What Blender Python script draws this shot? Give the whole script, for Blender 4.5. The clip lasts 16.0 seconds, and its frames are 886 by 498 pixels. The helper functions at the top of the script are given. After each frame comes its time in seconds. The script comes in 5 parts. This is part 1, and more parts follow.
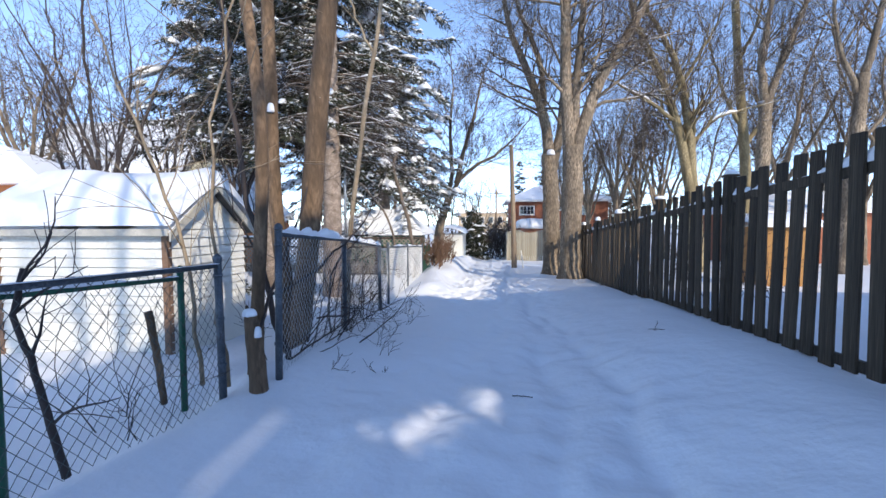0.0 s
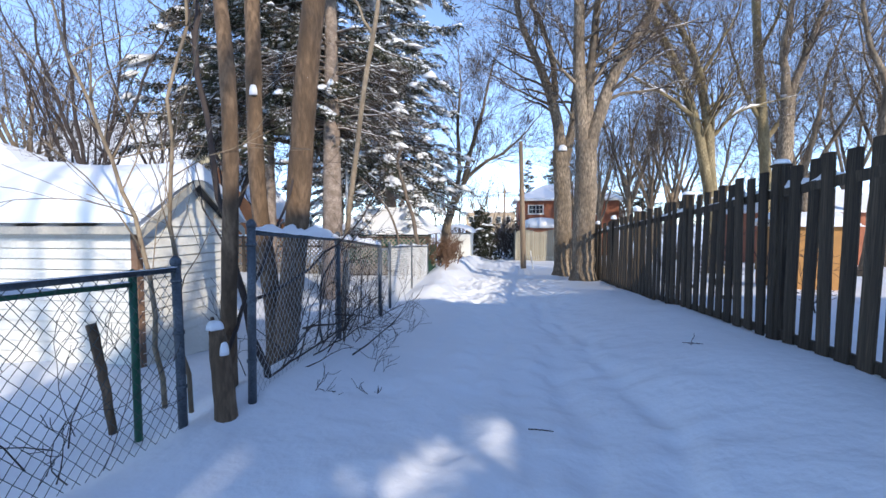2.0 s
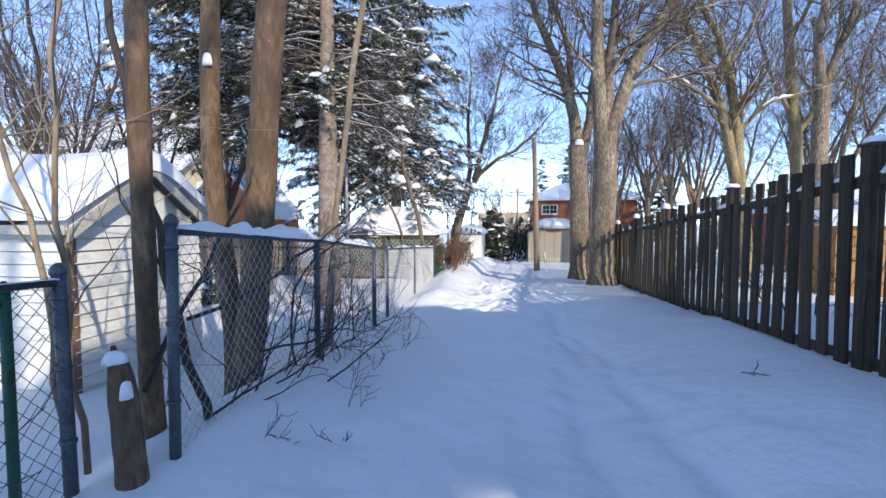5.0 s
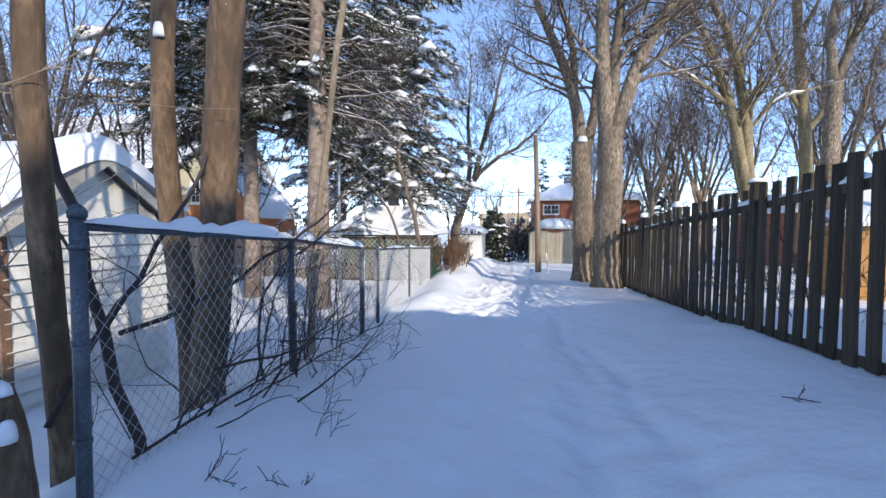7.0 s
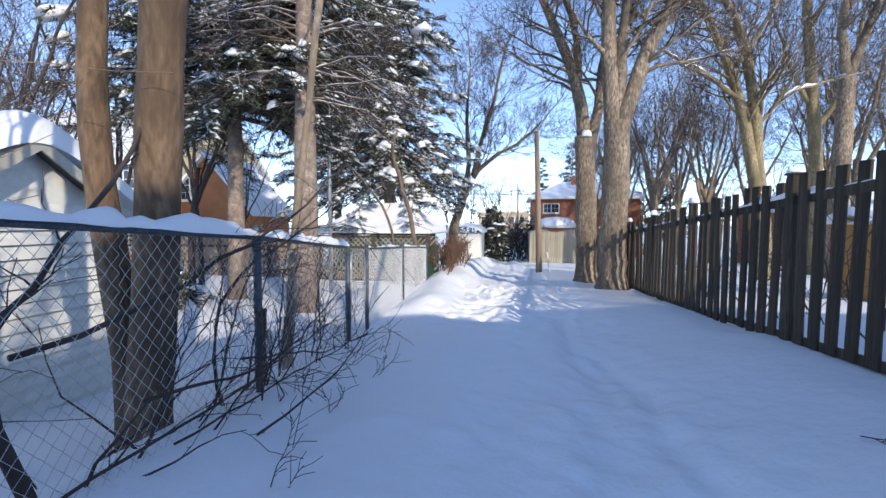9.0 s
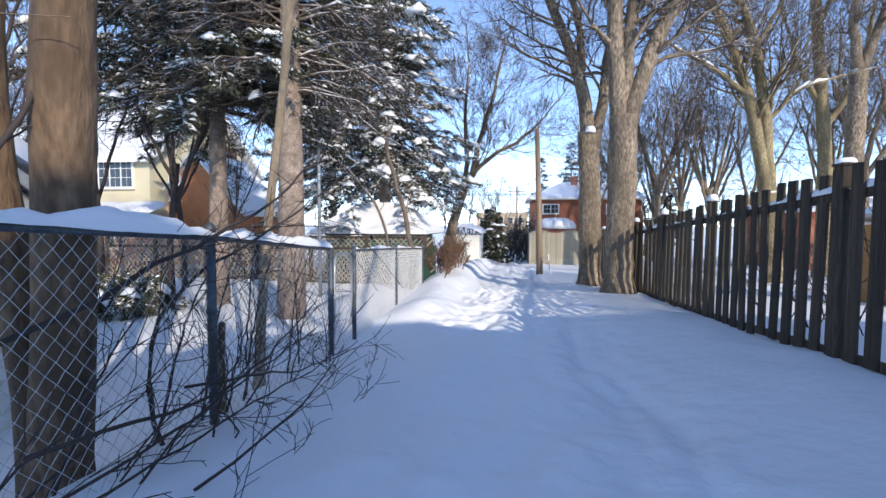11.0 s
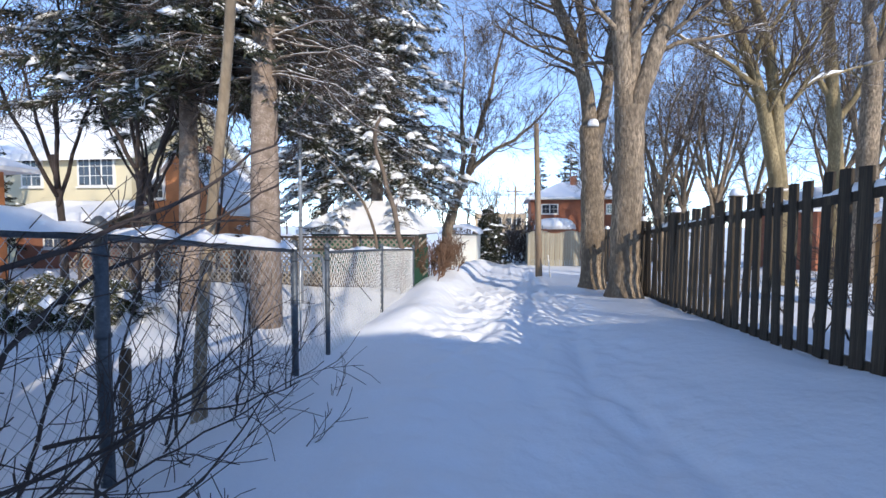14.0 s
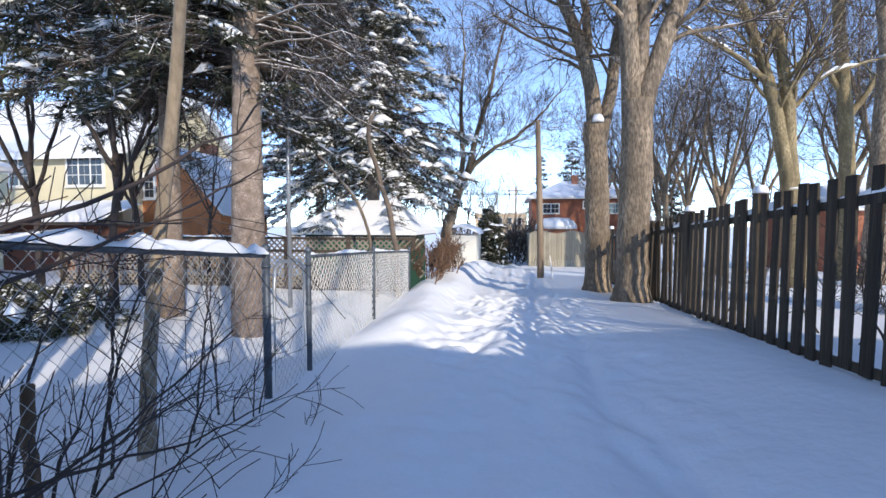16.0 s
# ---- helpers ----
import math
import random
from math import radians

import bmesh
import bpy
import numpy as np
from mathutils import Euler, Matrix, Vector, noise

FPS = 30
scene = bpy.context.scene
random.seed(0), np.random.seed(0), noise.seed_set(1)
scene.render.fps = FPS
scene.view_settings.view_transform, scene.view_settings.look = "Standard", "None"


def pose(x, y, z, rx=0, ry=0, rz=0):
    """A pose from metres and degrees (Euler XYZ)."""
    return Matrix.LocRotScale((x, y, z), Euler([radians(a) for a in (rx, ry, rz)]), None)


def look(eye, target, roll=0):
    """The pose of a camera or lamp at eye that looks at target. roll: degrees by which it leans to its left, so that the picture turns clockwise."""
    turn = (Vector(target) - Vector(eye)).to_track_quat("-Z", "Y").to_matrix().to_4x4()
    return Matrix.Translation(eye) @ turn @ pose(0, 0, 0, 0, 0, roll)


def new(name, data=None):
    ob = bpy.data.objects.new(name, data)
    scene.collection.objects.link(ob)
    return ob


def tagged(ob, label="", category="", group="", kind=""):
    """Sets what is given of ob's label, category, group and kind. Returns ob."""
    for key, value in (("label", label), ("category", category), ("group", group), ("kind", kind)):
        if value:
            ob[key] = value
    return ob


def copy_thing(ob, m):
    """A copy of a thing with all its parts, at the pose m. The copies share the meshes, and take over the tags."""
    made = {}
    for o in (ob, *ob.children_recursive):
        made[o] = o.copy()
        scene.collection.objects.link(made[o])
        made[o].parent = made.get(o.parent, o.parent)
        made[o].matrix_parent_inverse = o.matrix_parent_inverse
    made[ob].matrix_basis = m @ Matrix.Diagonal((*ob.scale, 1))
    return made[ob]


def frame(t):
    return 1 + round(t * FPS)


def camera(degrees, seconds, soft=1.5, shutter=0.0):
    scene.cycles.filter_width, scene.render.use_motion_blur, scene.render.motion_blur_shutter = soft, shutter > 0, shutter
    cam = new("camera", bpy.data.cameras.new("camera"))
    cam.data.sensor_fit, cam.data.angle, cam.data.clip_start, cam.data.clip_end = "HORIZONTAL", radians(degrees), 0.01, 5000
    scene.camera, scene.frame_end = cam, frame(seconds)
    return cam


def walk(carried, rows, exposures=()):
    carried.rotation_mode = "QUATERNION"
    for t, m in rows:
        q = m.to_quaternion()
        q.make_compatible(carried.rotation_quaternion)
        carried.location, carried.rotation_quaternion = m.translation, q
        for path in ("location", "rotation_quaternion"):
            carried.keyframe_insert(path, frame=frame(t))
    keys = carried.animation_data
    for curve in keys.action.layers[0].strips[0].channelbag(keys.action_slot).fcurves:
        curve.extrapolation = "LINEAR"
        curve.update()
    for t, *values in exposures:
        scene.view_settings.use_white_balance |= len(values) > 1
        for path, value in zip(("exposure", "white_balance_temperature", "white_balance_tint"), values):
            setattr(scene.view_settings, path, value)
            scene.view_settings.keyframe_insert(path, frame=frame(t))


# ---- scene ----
cam = camera(88.5, 16.0)
METRES, EYE, TILT, LEAN, TURN = 5.2, 1.55, 0.0, 0.0, 6.2
ROWS = [
    (0.0, 0.0, 0.0, 0.0, -0.01, -3.21, 0.16),
    (0.5, 0.0003, 0.0357, -0.0034, 0.29, -3.24, 0.07),
    (1.0, 0.0006, 0.0698, -0.0014, 0.54, -3.32, 0.01),
    (1.5, 0.0032, 0.1015, -0.0018, 0.8, -3.26, 0.03),
    (2.0, 0.0085, 0.1363, -0.0049, 0.97, -3.27, 0.06),
    (2.5, 0.0151, 0.1686, -0.0033, 1.09, -3.27, 0.13),
    (3.0, 0.0215, 0.1967, -0.0015, 1.55, -3.24, 0.19),
    (3.5, 0.0266, 0.2263, -0.0061, 1.96, -3.18, 0.17),
    (4.0, 0.029, 0.2633, -0.0099, 2.27, -3.18, 0.16),
    (6.5, 0.0539, 0.4151, -0.0125, 2.75, -3.12, 0.07),
    (7.0, 0.0547, 0.4462, -0.0176, 2.74, -3.11, -0.01),
    (7.5, 0.0518, 0.4808, -0.0186, 2.72, -3.18, -0.08),
    (8.0, 0.0497, 0.5117, -0.0182, 2.7, -3.19, -0.16),
    (8.5, 0.0517, 0.5438, -0.0205, 2.63, -3.18, -0.16),
    (9.0, 0.0582, 0.5793, -0.0237, 2.6, -3.23, -0.11),
    (11.5, 0.0626, 0.7391, -0.0304, 2.35, -3.05, -0.17),
    (12.0, 0.066, 0.7665, -0.0328, 2.3, -3.0, -0.15),
    (12.5, 0.0739, 0.7957, -0.0335, 2.28, -3.01, -0.13),
    (13.0, 0.0806, 0.8196, -0.0302, 2.25, -3.01, -0.08),
    (13.5, 0.0828, 0.8451, -0.0314, 2.22, -2.99, -0.09),
    (14.0, 0.0819, 0.8761, -0.0356, 2.22, -3.01, -0.15),
    (14.5, 0.0787, 0.905, -0.033, 2.26, -3.06, -0.22),
    (15.0, 0.079, 0.9304, -0.0347, 2.29, -3.03, -0.18),
    (15.5, 0.0826, 0.9582, -0.0369, 2.31, -3.01, -0.14),
    (16.0, 0.0909, 0.9873, -0.033, 2.28, -3.04, -0.06),
]
walk(cam, [(t, pose(0, 0, EYE, TILT, LEAN, TURN) @ pose(METRES * x, METRES * y, METRES * z, 90 + pitch, roll, yaw)) for t, x, y, z, yaw, pitch, roll in ROWS], ((0.0, 1.03, 6600, 10), (16.0, 1.03, 6600, 10)))

# ---- light ----
SUN_EL, SUN_AZ = 24.0, 143.0   # degrees; azimuth clockwise from the lane's direction
world = bpy.data.worlds.new("sky")
scene.world = world
world.use_nodes = True
wn = world.node_tree.nodes
sky = wn.new("ShaderNodeTexSky")
sky.sky_type, sky.sun_disc = "NISHITA", False
sky.sun_elevation, sky.sun_rotation = radians(SUN_EL), radians(SUN_AZ)
sky.air_density, sky.dust_density, sky.ozone_density = 0.45, 0.0, 1.0
wn["Background"].inputs["Strength"].default_value = 0.225
world.node_tree.links.new(sky.outputs[0], wn["Background"].inputs["Color"])
sun = new("sun", bpy.data.lights.new("sun", "SUN"))
sun.data.energy, sun.data.angle, sun.data.color = 2.2, radians(0.5), (1.0, 0.9, 0.76)
TO_SUN = Vector((math.sin(radians(SUN_AZ)) * math.cos(radians(SUN_EL)), math.cos(radians(SUN_AZ)) * math.cos(radians(SUN_EL)), math.sin(radians(SUN_EL))))
sun.matrix_world = look((0, 0, 40), Vector((0, 0, 40)) - TO_SUN)


# ---- materials ----
def material(name, base, rough=0.7, metal=0.0, vary=0.25, scale=3.0, fine=40.0, bump=0.3, bump_scale=60.0, stretch=(1, 1, 1), dust=None, hue=None, per_piece=0.0, bump_depth=0.01):
    """Two scales of colour variation, fine relief, and dust: (amount, threshold) of snow that lies on upward faces."""
    m = bpy.data.materials.new(name)
    m.use_nodes = True
    nt = m.node_tree
    N, L = nt.nodes, nt.links
    b = N["Principled BSDF"]
    b.inputs["Roughness"].default_value, b.inputs["Metallic"].default_value = rough, metal
    co = N.new("ShaderNodeTexCoord")
    mp = N.new("ShaderNodeMapping")
    mp.inputs["Scale"].default_value = stretch
    L.new(co.outputs["Object"], mp.inputs["Vector"])

    def noise_node(s, detail=4.0):
        n = N.new("ShaderNodeTexNoise")
        n.inputs["Scale"].default_value, n.inputs["Detail"].default_value = s, detail
        L.new(mp.outputs[0], n.inputs["Vector"])
        return n.outputs["Fac"]

    def mix(fac, a, c, kind="MIX"):
        x = N.new("ShaderNodeMix")
        x.data_type, x.blend_type = "RGBA", kind
        for sock, v in ((x.inputs["Factor"], fac), (x.inputs[6], a), (x.inputs[7], c)):
            if isinstance(v, (tuple, float, int)):
                sock.default_value = v if isinstance(v, (float, int)) else (*v[:3], 1)
            else:
                L.new(v, sock)
        return x.outputs[2]

    def ramp(v, lo, hi):
        r = N.new("ShaderNodeMapRange")
        r.inputs["From Min"].default_value, r.inputs["From Max"].default_value = lo, hi
        L.new(v, r.inputs["Value"])
        return r.outputs[0]

    dark = tuple(c * (1 - vary) for c in base)
    lite = tuple(min(0.95, c * (1 + vary)) for c in (hue or base))
    col = mix(ramp(noise_node(scale), 0.3, 0.7), dark, lite)
    col = mix(ramp(noise_node(fine), 0.35, 0.65), tuple(c * (1 - vary * 0.6) for c in base), col)
    if per_piece:
        oi = N.new("ShaderNodeObjectInfo")
        col = mix(ramp(oi.outputs["Random"], 0, 1), col, mix(1.0, col, tuple([1 - per_piece] * 3), "MULTIPLY"))
    if dust:
        ge = N.new("ShaderNodeNewGeometry")
        se = N.new("ShaderNodeSeparateXYZ")
        L.new(ge.outputs["Normal"], se.inputs[0])
        up = ramp(se.outputs["Z"], dust[1], dust[1] + 0.25)
        n2 = N.new("ShaderNodeTexNoise")
        n2.inputs["Scale"].default_value = dust[2] if len(dust) > 2 else 1.7
        L.new(co.outputs["Object"], n2.inputs["Vector"])
        k = N.new("ShaderNodeMath")
        k.operation = "MULTIPLY"
        L.new(up, k.inputs[0])
        L.new(ramp(n2.outputs["Fac"], 0.62 - dust[0] * 0.4, 0.68 - dust[0] * 0.4), k.inputs[1])
        col = mix(k.outputs[0], col, (0.86, 0.87, 0.9))
    L.new(col, b.inputs["Base Color"])
    if bump:
        bp = N.new("ShaderNodeBump")
        bp.inputs["Strength"].default_value, bp.inputs["Distance"].default_value = bump, bump_depth
        L.new(noise_node(bump_scale, 6.0), bp.inputs["Height"])
        L.new(bp.outputs[0], b.inputs["Normal"])
    return m


SNOW = material("snow", (0.87, 0.88, 0.9), 0.55, vary=0.03, scale=1.2, fine=60, bump=0.6, bump_scale=7.0, bump_depth=0.03)
SNOW_CAP = material("snow_cap", (0.88, 0.89, 0.91), 0.55, vary=0.02, scale=3, fine=80, bump=0.3, bump_scale=30)
BARK = material("bark", (0.2, 0.15, 0.102), 0.9, vary=0.6, scale=2.5, fine=20, bump=1.0, bump_scale=28, stretch=(1, 1, 0.36), hue=(0.3, 0.23, 0.16), bump_depth=0.045, dust=(0.2, 0.5, 2.2))
BARK_LIMB = material("bark_limb", (0.17, 0.13, 0.1), 0.9, vary=0.35, scale=5, fine=30, bump=0.5, bump_scale=30, dust=(0.55, 0.45, 2.2), bump_depth=0.01)
BARK_SMOOTH = material("bark_smooth", (0.13, 0.082, 0.047), 0.9, vary=0.5, scale=5, fine=26, bump=0.8, bump_scale=34, stretch=(1, 1, 0.3), hue=(0.185, 0.12, 0.072), bump_depth=0.02)
BARK_PALE = material("bark_pale", (0.27, 0.205, 0.135), 0.9, vary=0.35, scale=6, fine=30, bump=0.7, bump_scale=34, stretch=(1, 1, 0.35), hue=(0.33, 0.26, 0.18), bump_depth=0.015)
BARK_OLIVE = material("bark_olive", (0.23, 0.175, 0.09), 0.9, vary=0.5, scale=4, fine=30, bump=0.8, bump_scale=24, stretch=(1, 1, 0.3), hue=(0.3, 0.235, 0.13), dust=(0.3, 0.45, 2.0), bump_depth=0.02)
BARK_SPRUCE = material("bark_spruce", (0.27, 0.2, 0.15), 0.95, vary=0.4, scale=8, fine=45, bump=1.0, bump_scale=26, hue=(0.36, 0.29, 0.24), bump_depth=0.02)
TWIG = material("twig", (0.085, 0.06, 0.045), 0.85, vary=0.3, bump=0, dust=(0.35, 0.5, 3.0))
TWIG_DARK = material("twig_dark", (0.055, 0.04, 0.035), 0.8, vary=0.3, bump=0.2)
TWIG_RUST = material("twig_rust", (0.16, 0.09, 0.055), 0.85, vary=0.35, bump=0)
NEEDLE = material("needles", (0.034, 0.044, 0.022), 0.75, vary=0.5, scale=1.5, fine=14, bump=0, hue=(0.07, 0.07, 0.035), dust=(0.12, 0.35, 5.0))
NEEDLE_LIGHT = material("needles_light", (0.06, 0.07, 0.028), 0.75, vary=0.4, scale=3, fine=20, bump=0, hue=(0.1, 0.105, 0.05), dust=(0.15, 0.35, 6.0))
PICKET = material("weathered_wood", (0.064, 0.046, 0.029), 0.9, vary=0.5, scale=5, fine=24, bump=0.7, bump_scale=30, stretch=(3, 3, 0.25), hue=(0.112, 0.085, 0.055), per_piece=0.5)
PALE_WOOD = material("pale_wood", (0.42, 0.38, 0.29), 0.85, vary=0.25, scale=3, fine=30, bump=0.3, stretch=(3, 3, 0.3), per_piece=0.25)
BROWN_WOOD = material("brown_wood", (0.075, 0.056, 0.042), 0.85, vary=0.3, scale=3, fine=30, bump=0.3)
POLE_WOOD = material("pole_wood", (0.3, 0.22, 0.15), 0.9, vary=0.35, scale=3, fine=30, bump=0.5, stretch=(3, 3, 0.15))
STEEL = material("painted_steel", (0.075, 0.09, 0.11), 0.5, 0.3, vary=0.3, scale=8, fine=60, bump=0.2, hue=(0.12, 0.14, 0.16))
WIRE = material("galvanised_wire", (0.5, 0.52, 0.53), 0.5, 0.35, vary=0.25, scale=9, bump=0)
WIRE_DARK = material("green_wire", (0.05, 0.065, 0.06), 0.55, 0.2, vary=0.25, scale=9, bump=0)
GREEN = material("green_paint", (0.012, 0.1, 0.055), 0.45, 0.1, vary=0.3, scale=6, bump=0.15)
GREEN_MESH = material("green_windscreen", (0.006, 0.06, 0.028), 0.8, vary=0.3, scale=4, bump=0.3)
SIDING = material("white_siding", (0.72, 0.7, 0.63), 0.6, vary=0.08, scale=2, fine=20, bump=0.1, hue=(0.76, 0.75, 0.7))
TRIM = material("grey_trim", (0.5, 0.47, 0.4), 0.7, vary=0.25, scale=5, bump=0.2)
TRIM_BROWN = material("brown_trim", (0.22, 0.13, 0.08), 0.8, vary=0.35, scale=5, bump=0.2)
YELLOW = material("cream_siding", (0.66, 0.6, 0.42), 0.7, vary=0.1, scale=1, bump=0.1)
BRICK = material("brick", (0.36, 0.13, 0.07), 0.85, vary=0.3, scale=2, fine=30, bump=0.4, per_piece=0.3)
BRICK_ORANGE = material("brick_orange", (0.55, 0.21, 0.08), 0.85, vary=0.25, scale=2, fine=30, bump=0.4)
BRICK_DARK = material("brick_dark", (0.3, 0.13, 0.08), 0.85, vary=0.3, scale=2, fine=30, bump=0.4)
MORTAR = material("mortar", (0.4, 0.3, 0.23), 0.95, vary=0.2, bump=0.3)
BEIGE = material("beige_stone", (0.48, 0.36, 0.23), 0.8, vary=0.12, bump=0.2)
WHITE_PAINT = material("white_paint", (0.8, 0.79, 0.75), 0.5, vary=0.06, bump=0.05)
SHINGLE = material("shingles", (0.12, 0.11, 0.1), 0.9, vary=0.35, scale=3, bump=0.4, dust=(0.5, 0.4, 0.8))
GREY_STEEL = material("grey_steel", (0.36, 0.38, 0.4), 0.4, 0.6, vary=0.15, bump=0.1)
BLACK = material("dark_metal", (0.03, 0.03, 0.035), 0.6, vary=0.2, bump=0.1)
GLASS = bpy.data.materials.new("window_glass")
GLASS.use_nodes = True
gb = GLASS.node_tree.nodes["Principled BSDF"]
gb.inputs["Base Color"].default_value, gb.inputs["Roughness"].default_value = (0.03, 0.035, 0.045, 1), 0.06
gb.inputs["Specular IOR Level"].default_value = 0.8


# ---- mesh helpers ----
def link_mesh(name, verts, faces, mat, parent=None, label="", smooth=False):
    me = bpy.data.meshes.new(name)
    me.from_pydata([tuple(v) for v in verts] if not isinstance(verts, np.ndarray) else verts.tolist(), [], faces if isinstance(faces, list) else faces.tolist())
    me.materials.append(mat)
    if smooth:
        me.polygons.foreach_set("use_smooth", [True] * len(me.polygons))
    me.update()
    ob = new(name, me)
    if parent is not None:
        ob.parent = parent
    if label:
        ob["label"] = label
    return ob


def part(name, bm, mat, parent=None, label="", smooth=False):
    me = bpy.data.meshes.new(name)
    bmesh.ops.recalc_face_normals(bm, faces=bm.faces)
    bm.to_mesh(me)
    bm.free()
    me.materials.append(mat)
    if smooth:
        me.polygons.foreach_set("use_smooth", [True] * len(me.polygons))
    ob = new(name, me)
    if parent is not None:
        ob.parent = parent
    if label:
        ob["label"] = label
    return ob


def thing(name, at, label, category, group="", kind="", rz=0):
    e = new(name)
    e.matrix_basis = pose(*at, 0, 0, rz)
    return tagged(e, label, category, group, kind)


def bm_box(bm, x0, x1, y0, y1, z0, z1, bevel=0.0, m=None):
    vs = [bm.verts.new((x, y, z)) for x in (x0, x1) for y in (y0, y1) for z in (z0, z1)]
    fs = [bm.faces.new([vs[i] for i in q]) for q in ((0, 1, 3, 2), (4, 6, 7, 5), (0, 4, 5, 1), (2, 3, 7, 6), (0, 2, 6, 4), (1, 5, 7, 3))]
    if bevel:
        bmesh.ops.bevel(bm, geom=list({e for f in fs for e in f.edges}), offset=bevel, segments=1, affect="EDGES")
    elif m is not None:
        for v in vs:
            v.co = m @ v.co
    return bm


def box(name, x0, x1, y0, y1, z0, z1, mat, parent=None, label="", bevel=0.0):
    return part(name, bm_box(bmesh.new(), x0, x1, y0, y1, z0, z1, bevel), mat, parent, label)


class Tubes:
    """Collects tapered tubes along polylines into one mesh."""

    def __init__(self):
        self.v, self.f, self.n = [], [], 0

    def add(self, pts, radii, sides=5, close=True):
        p = np.asarray(pts, float)
        r = np.asarray(radii, float)
        k = len(p)
        d = np.gradient(p, axis=0)
        d /= np.linalg.norm(d, axis=1, keepdims=True) + 1e-9
        ref = np.array([0.0, 0.0, 1.0]) if abs(d[:, 2]).mean() < 0.8 else np.array([1.0, 0.0, 0.0])
        u = np.cross(d, ref)
        u /= np.linalg.norm(u, axis=1, keepdims=True) + 1e-9
        w = np.cross(d, u)
        a = np.arange(sides) * 2 * np.pi / sides
        ring = p[:, None] + r[:, None, None] * (np.cos(a)[None, :, None] * u[:, None] + np.sin(a)[None, :, None] * w[:, None])
        self.v.append(ring.reshape(-1, 3))
        i = np.arange(k - 1)[:, None] * sides
        j = np.arange(sides)[None, :]
        j2 = (j + 1) % sides
        q = np.stack([i + j, i + j2, i + sides + j2, i + sides + j], -1).reshape(-1, 4) + self.n
        self.f += q.tolist()
        if close:
            self.f.append([self.n + s for s in range(sides)][::-1])
            self.f.append([self.n + (k - 1) * sides + s for s in range(sides)])
        self.n += k * sides

    def make(self, name, mat, parent=None, label="", smooth=True):
        return link_mesh(name, np.concatenate(self.v), self.f, mat, parent, label, smooth)


def grid_noise(x, y, scale, seed):
    """Smooth value noise in -1..1 over arrays."""
    rng = np.random.RandomState(seed)
    t = rng.rand(256, 256) * 2 - 1
    x, y = np.asarray(x) / scale + 1000.0, np.asarray(y) / scale + 1000.0
    i, j = np.floor(x).astype(int), np.floor(y).astype(int)
    u, v = x - i, y - j
    u, v = u * u * (3 - 2 * u), v * v * (3 - 2 * v)
    a, b, c, d = t[i % 256, j % 256], t[(i + 1) % 256, j % 256], t[i % 256, (j + 1) % 256], t[(i + 1) % 256, (j + 1) % 256]
    return (a * (1 - u) + b * u) * (1 - v) + (c * (1 - u) + d * u) * v


# ---- ground ----
def slope(y):
    return 0.17 - 0.042 * np.clip(y, -20.0, 80.0)


def fence_x(y):
    return 2.62 + 0.035 * y


def step(v, lo, hi):
    t = np.clip((v - lo) / (hi - lo), 0, 1)
    return t * t * (3 - 2 * t)


def ground_z(x, y, detail=True):
    x, y = np.asarray(x, float), np.asarray(y, float)
    z = slope(y)
    bank_r = np.interp(y, [-5, 6.5, 9.2, 11.8, 14, 22, 30], [0.38, 0.37, 0.29, 0.19, 0.17, 0.05, 0.0])
    bank_l = np.interp(y, [-5, 3.4, 3.9, 4.6, 6.5, 8, 9.5, 12, 15, 17, 23, 40], [0.06, 0.02, 0.0, 0.08, 0.08, -0.01, -0.05, 0.12, 0.3, 0.42, 0.42, 0.2])
    wob = 0.15 * grid_noise(x, y, 2.2, 3)
    z = z + bank_r * step(x + wob, 0.7, fence_x(y) - 0.2) + bank_l * step(-x + wob, 1.2, 2.2)
    # ploughed ridge of snow on the left from about 11 m on
    ridge = 0.26 * step(y, 10.6, 12.4) * (1 - step(y, 45, 60))
    z = z + ridge * np.exp(-((x + 1.75 + 0.15 * np.sin(y * 1.3)) / 0.42) ** 2) * (0.8 + 0.3 * grid_noise(x, y, 1.1, 5))
    # yards a little lower than the ridge
    z = z - 0.2 * step(-x, 2.3, 2.9)
    if detail:
        near = 1 - step(np.hypot(x, y - 8), 26, 40)
        lane = step(x, -1.9, -0.9) * (1 - step(x, 1.3, 2.0))
        far = step(y, 10.2, 11.5) * (1 - 0.75 * step(x, -0.1, 0.6))
        z = z + 0.05 * grid_noise(x, y, 1.7, 7) * near + 0.028 * grid_noise(x, y * 0.6, 0.4, 8) * near
        z = z + lane * near * (0.02 + 0.05 * far) * grid_noise(x, y, 0.19, 9) + lane * near * 0.05 * far * grid_noise(x, y, 0.4, 10)
        for cx, w, dep in ((0.2, 0.17, 0.04), (0.62, 0.13, 0.05), (-0.4, 0.17, 0.035), (1.0, 0.11, 0.045)):
            c = cx + 0.16 * np.sin(y * 0.55 + cx * 5) + 0.07 * np.sin(y * 1.7 + cx) + 0.12 * grid_noise(y, y * 0 + cx * 9, 0.8, 12)
            z = z - dep * np.exp(-((x - c) / w) ** 2) * near * (1 + 0.5 * grid_noise(x, y, 0.6, 11))
    return z


